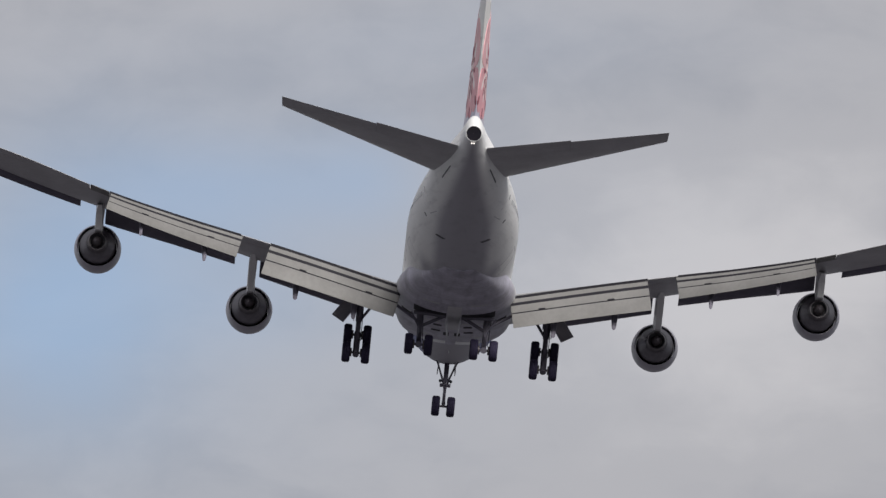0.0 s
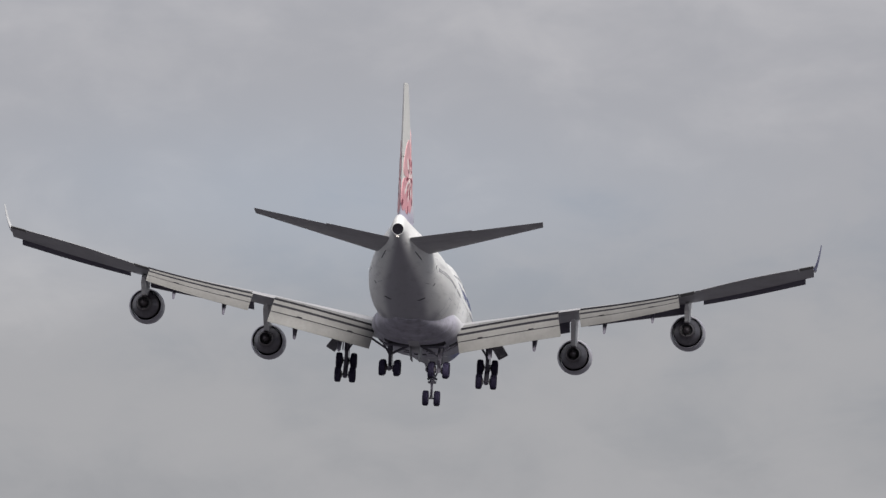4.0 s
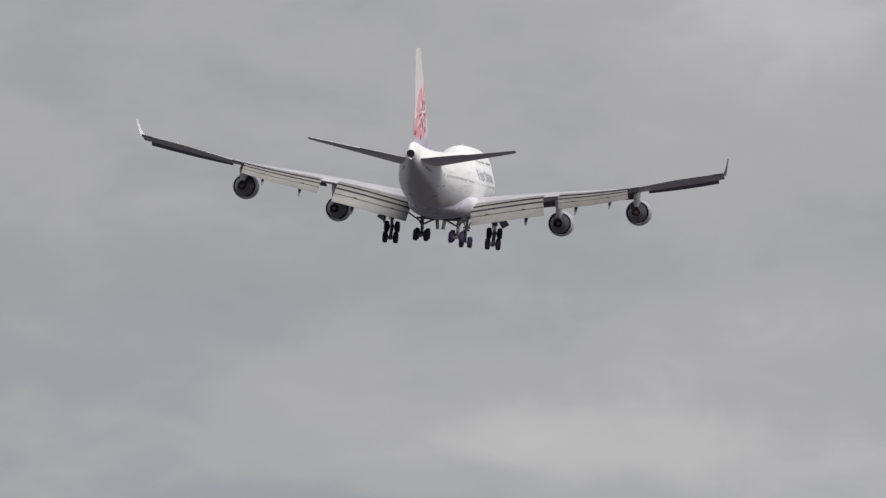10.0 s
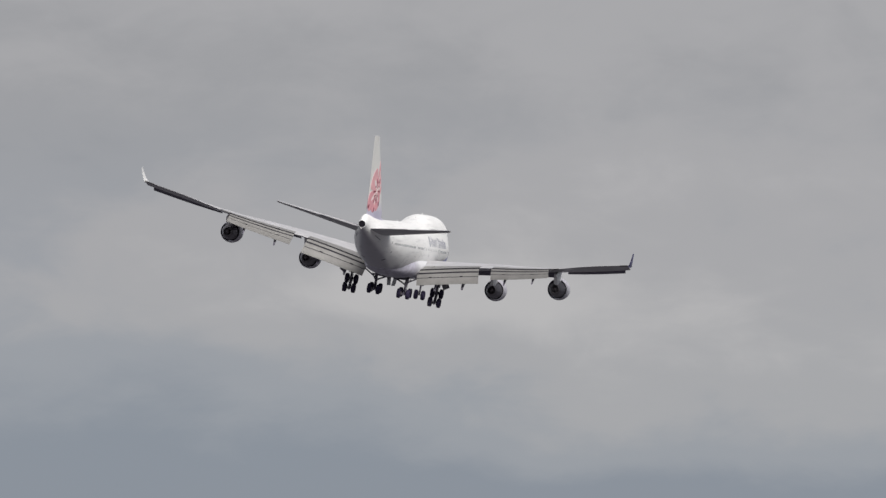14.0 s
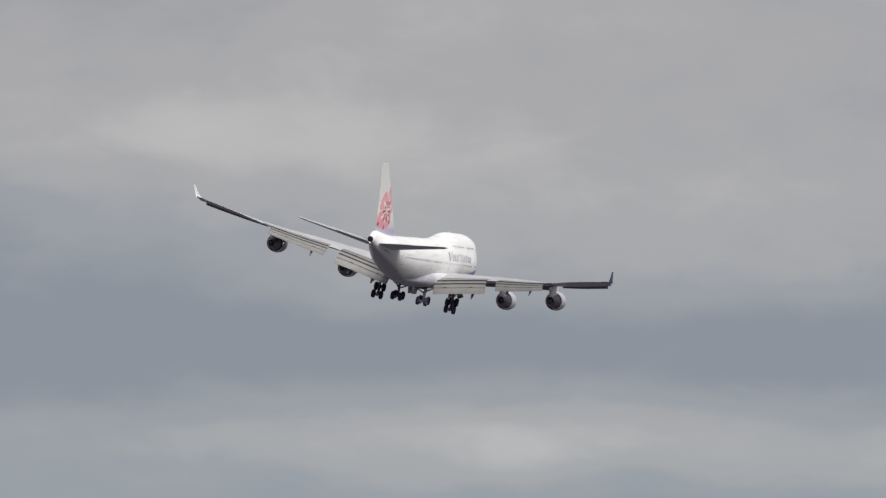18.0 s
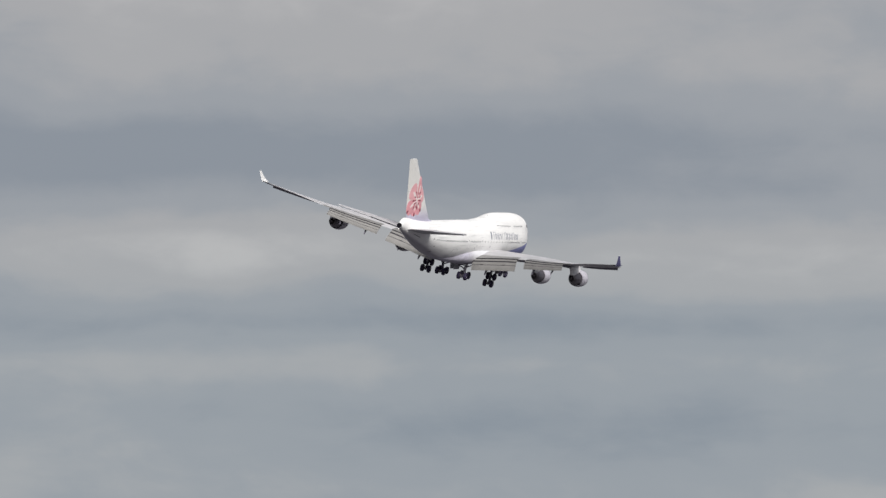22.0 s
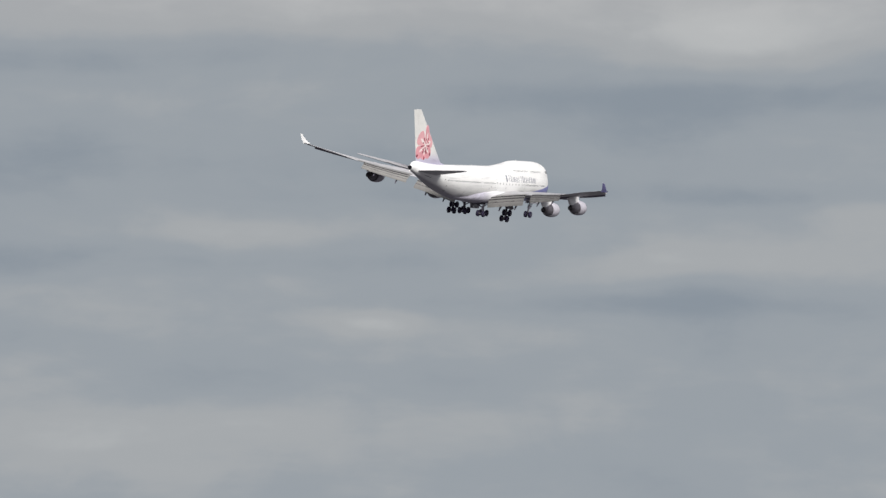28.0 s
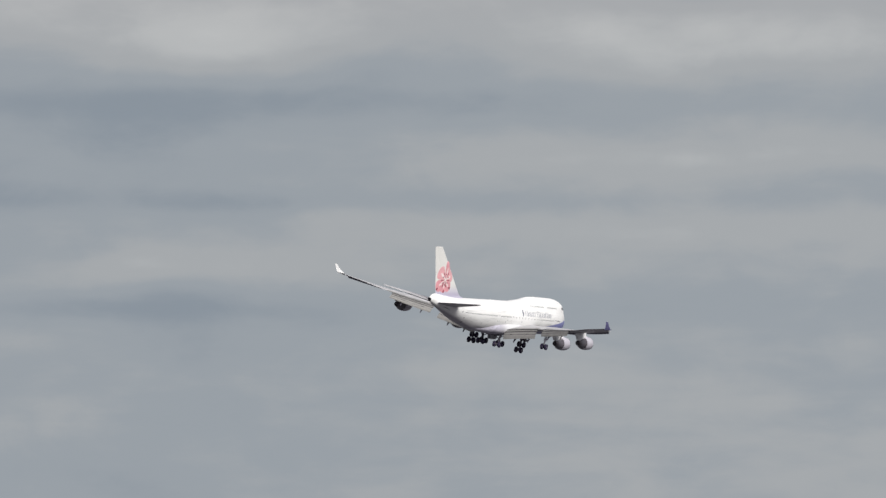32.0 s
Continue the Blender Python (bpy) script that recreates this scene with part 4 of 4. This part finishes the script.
def landing_gear():
    for side in (1, -1):
        x = 5.55 * side
        gear = bogie("wing_gear", x, 0.2, -5.57, -1.9, 52, side, 0.0, "four-wheel wing landing gear hanging steeply tilted")
        part("gear_door", slab(((x + 0.15 * side, 0.0, -3.25), (x + 0.85 * side, 0.3, -2.88), (x + 1.6 * side, -0.1, -4.0), (x + 0.92 * side, -0.4, -4.42)), 0.10), DOOR_SHADE, gear, "open gear door", smooth=False)
        part("gear_door", slab(((x + 0.28 * side, 0.5, -3.3), (x + 0.28 * side, -0.4, -3.3), (x + 0.30 * side, -0.4, -4.2), (x + 0.30 * side, 0.5, -4.2)), 0.05), DOOR_SHADE, gear, smooth=False)
        x = 1.92 * side
        gear = bogie("body_gear", x, -2.8, -5.62, -3.3, 7, -side, 0.12 * side, "four-wheel body landing gear under the belly")
        part("gear_door", slab(((0.45 * side, -0.6, -3.75), (0.45 * side, -3.9, -3.7), (0.28 * side, -3.8, -4.95), (0.28 * side, -1.0, -4.95)), 0.06), HULL, gear, "open belly door", smooth=False)
        # no recess: dark plates on the skin paint the shade of the bays
        part("bay_shade_plate", fairing_patch(34.7, 36.7, 0.45 * side, 2.4 * side, 0.012, 6), RECESS_SHADE, gear, "flat dark plate for the shade of the open wheel bay")
        part("bay_shade_plate", fairing_patch(30.6, 32.8, 2.5 * side, 3.1 * side), RECESS_SHADE, gear, "flat dark plate for the shaded wing gear opening")
        part("bay_strut", tube((x, -2.9, -4.55), (x - 1.4 * side, -3.3, -3.86), 0.10), STEEL, gear)
        part("bay_strut", tube((x, -2.9, -4.75), (x + 0.6 * side, -3.1, -3.75), 0.06), STEEL, gear)
        part("cross_tube", tube((x - 1.45 * side, -3.7, -3.9), (x + 0.45 * side, -3.7, -3.84), 0.11), STEEL, gear)
        # flat dark plates in place of openings
        for s0, s1, x0, x1 in ((30.7, 31.4, 0.65, 1.15), (28.0, 28.7, 0.70, 1.25), (26.4, 27.9, 0.16, 0.50)):
            part("belly_vent", fairing_patch(s0, s1, x0 * side, x1 * side, 0.016), RECESS_SHADE, gear, "flat dark plate for an opening in the belly")
        for s0, s1, x0, x1 in ((39.4, 39.8, 0.9, 1.9), (24.8, 25.6, 1.4, 2.0), (32.4, 32.8, 0.5, 2.0)):
            part("belly_hatch", fairing_patch(s0, s1, x0 * side, x1 * side), SEAM, gear, "grey hatch in the belly")
        # white patch paints the gleam along the fairing's front edge
        part("fairing_gleam", fairing_patch(19.6, 22.6, 0.30 * side, 1.75 * side, 0.014, 4), WHITE, FUSELAGE, "white patch for the lit front edge of the belly fairing")
    gear = part("nose_gear", tube((0, 24.6, -2.9), (0, 24.4, -4.75), 0.15, 0.14, 16), STEEL, airliner, "two-wheel nose landing gear")
    part("piston", tube((0, 24.4, -4.7), (0, 24.3, -6.0), 0.095), CORE, gear, "dull metal oleo piston")
    part("axle", tube((-0.6, 24.3, -6.02), (0.6, 24.3, -6.02), 0.07), STEEL, gear)
    for x in (-0.46, 0.46):
        wheel(x, 24.3, -6.02, gear)
    part("steering_collar", tube((-0.33, 24.4, -4.72), (0.33, 24.4, -4.72), 0.11), STEEL, gear)
    part("torque_link", slab(((-0.12, 24.2, -4.8), (0.12, 24.2, -4.8), (0.05, 23.8, -5.35), (-0.05, 23.8, -5.35)), 0.06), STEEL, gear, smooth=False)
    part("torque_link", slab(((-0.05, 23.8, -5.35), (0.05, 23.8, -5.35), (0.12, 24.2, -5.9), (-0.12, 24.2, -5.9)), 0.06), STEEL, gear, smooth=False)
    for x in (-0.42, 0.42):
        part("drag_brace", tube((x * 0.3, 24.4, -4.6), (x * 1.4, 25.9, -3.1), 0.055), STEEL, gear)
        part("side_brace", tube((x * 0.25, 24.4, -4.5), (x * 1.6, 24.3, -3.2), 0.045), STEEL, gear)
        part("taxi_lamp", tube((x * 0.75, 24.62, -4.45), (x * 0.75, 24.45, -4.45), 0.1), GLASS, gear)
        part("gear_door", slab(((x * 1.15, 26.9, -3.2), (x * 1.15, 23.6, -3.2), (x * 1.3, 23.6, -3.85), (x * 1.3, 26.9, -3.8)), 0.05), HULL, gear, "open nose gear door", smooth=False)


landing_gear()


def flight(x, y, z, heading, pitch, bank):
    """Heading clockwise from north, nose-up pitch and right bank, in degrees."""
    turn = Matrix.Rotation(-radians(heading), 4, "Z") @ Matrix.Rotation(radians(pitch), 4, "X") @ Matrix.Rotation(radians(bank), 4, "Y")
    return Matrix.Translation((x, y, z)) @ turn


def motions():
    # seconds, place in metres, heading, pitch, bank
    rows = (
        (0, -0.000, 814.404, 185.234, -0.961, 5.576, 5.234),
        (0.5, -1.545, 849.728, 185.382, -0.679, 5.203, 5.476),
        (1, -2.991, 884.982, 185.406, -0.258, 4.873, 5.593),
        (1.5, -4.248, 920.144, 185.476, 0.211, 4.718, 5.517),
        (2, -5.294, 955.149, 185.595, 0.737, 4.803, 5.306),
        (2.5, -6.118, 990.000, 185.768, 1.293, 4.806, 4.937),
        (3, -6.727, 1024.716, 185.996, 1.680, 4.918, 4.354),
        (3.5, -7.138, 1059.351, 186.286, 2.161, 5.103, 3.720),
        (4, -7.386, 1093.914, 186.635, 2.511, 5.156, 3.373),
        (4.5, -7.486, 1128.455, 187.045, 2.880, 5.345, 3.139),
        (5, -7.450, 1162.990, 187.517, 3.226, 5.563, 3.086),
        (5.5, -7.288, 1197.522, 188.052, 3.509, 5.704, 3.284),
        (6, -7.003, 1232.072, 188.651, 3.782, 5.979, 3.798),
        (6.5, -6.597, 1266.555, 189.308, 4.160, 6.094, 4.374),
        (7, -6.067, 1300.972, 190.028, 4.369, 6.316, 4.783),
        (7.5, -5.412, 1335.345, 190.816, 4.744, 6.479, 4.879),
        (8, -4.638, 1369.687, 191.670, 5.162, 6.604, 4.653),
        (8.5, -3.757, 1403.982, 192.575, 5.499, 6.686, 4.290),
        (9, -2.782, 1438.225, 193.517, 5.674, 6.661, 4.128),
        (9.5, -1.729, 1472.446, 194.491, 5.859, 6.579, 4.306),
        (10, -0.604, 1506.680, 195.497, 6.114, 6.421, 4.624),
        (10.5, 0.592, 1540.919, 196.527, 6.224, 6.467, 4.879),
        (11, 1.855, 1575.180, 197.577, 6.500, 6.526, 5.032),
        (11.5, 3.183, 1609.450, 198.642, 6.992, 6.477, 5.267),
        (12, 4.583, 1643.761, 199.719, 7.313, 6.355, 5.858),
        (12.5, 6.097, 1678.132, 200.789, 7.582, 6.254, 6.933),
        (13, 7.786, 1712.552, 201.829, 7.859, 6.106, 8.352),
        (13.5, 9.712, 1746.972, 202.832, 8.217, 5.994, 9.780),
        (14, 11.982, 1781.323, 203.785, 8.698, 5.908, 10.797),
        (14.5, 14.640, 1815.547, 204.684, 9.486, 5.852, 11.852),
        (15, 17.723, 1849.614, 205.525, 10.332, 5.795, 12.684),
        (15.5, 21.247, 1883.516, 206.298, 10.984, 5.706, 13.035),
        (16, 25.212, 1917.228, 206.998, 11.586, 5.643, 13.333),
        (16.5, 29.587, 1950.859, 207.624, 12.158, 5.426, 13.359),
        (17, 34.350, 1984.397, 208.152, 12.696, 5.229, 13.134),
        (17.5, 39.493, 2017.860, 208.572, 13.343, 4.999, 12.855),
        (18, 45.015, 2051.270, 208.879, 13.954, 4.813, 12.758),
        (18.5, 50.938, 2084.671, 209.071, 14.543, 4.647, 12.840),
        (19, 57.305, 2118.101, 209.142, 15.187, 4.533, 12.931),
        (19.5, 64.167, 2151.550, 209.088, 15.992, 4.385, 12.961),
        (20, 71.569, 2184.997, 208.913, 16.961, 4.383, 13.008),
        (20.5, 79.512, 2218.419, 208.656, 17.977, 4.506, 13.132),
        (21, 87.967, 2251.785, 208.358, 19.046, 4.735, 13.411),
        (21.5, 96.904, 2285.047, 208.031, 19.941, 5.007, 13.868),
        (22, 106.295, 2318.129, 207.675, 20.743, 5.302, 14.405),
        (22.5, 116.110, 2350.972, 207.286, 21.651, 5.448, 14.760),
        (23, 126.320, 2383.497, 206.862, 22.446, 5.594, 14.809),
        (23.5, 136.902, 2415.659, 206.401, 23.278, 5.668, 14.471),
        (24, 147.852, 2447.449, 205.904, 24.021, 5.633, 13.802),
        (24.5, 159.202, 2478.877, 205.378, 24.761, 5.524, 12.959),
        (25, 170.990, 2509.958, 204.832, 25.472, 5.338, 12.089),
        (25.5, 183.208, 2540.708, 204.280, 25.950, 5.089, 11.368),
        (26, 195.790, 2570.615, 203.677, 26.415, 4.815, 10.951),
        (26.5, 208.742, 2600.106, 203.059, 26.879, 4.399, 10.770),
        (27, 222.075, 2629.271, 202.426, 27.343, 3.994, 10.692),
        (27.5, 235.822, 2658.216, 201.770, 27.807, 3.755, 10.584),
        (28, 250.035, 2687.386, 201.109, 28.438, 3.438, 10.229),
        (28.5, 264.794, 2716.463, 200.390, 29.060, 3.327, 9.954),
        (29, 280.177, 2745.446, 199.573, 29.788, 3.287, 9.853),
        (29.5, 296.199, 2774.378, 198.646, 30.655, 3.205, 9.986),
        (30, 312.829, 2803.232, 197.603, 31.157, 3.091, 10.355),
        (30.5, 330.040, 2831.996, 196.441, 31.350, 2.888, 10.871),
        (31, 347.808, 2860.671, 195.158, 31.670, 2.620, 11.448),
        (31.5, 366.114, 2889.234, 193.749, 31.965, 2.319, 12.022),
        (32, 384.893, 2917.662, 192.226, 32.326, 2.013, 12.581),
    )
    walk(airliner, [(t, flight(*row)) for t, *row in rows])


motions()
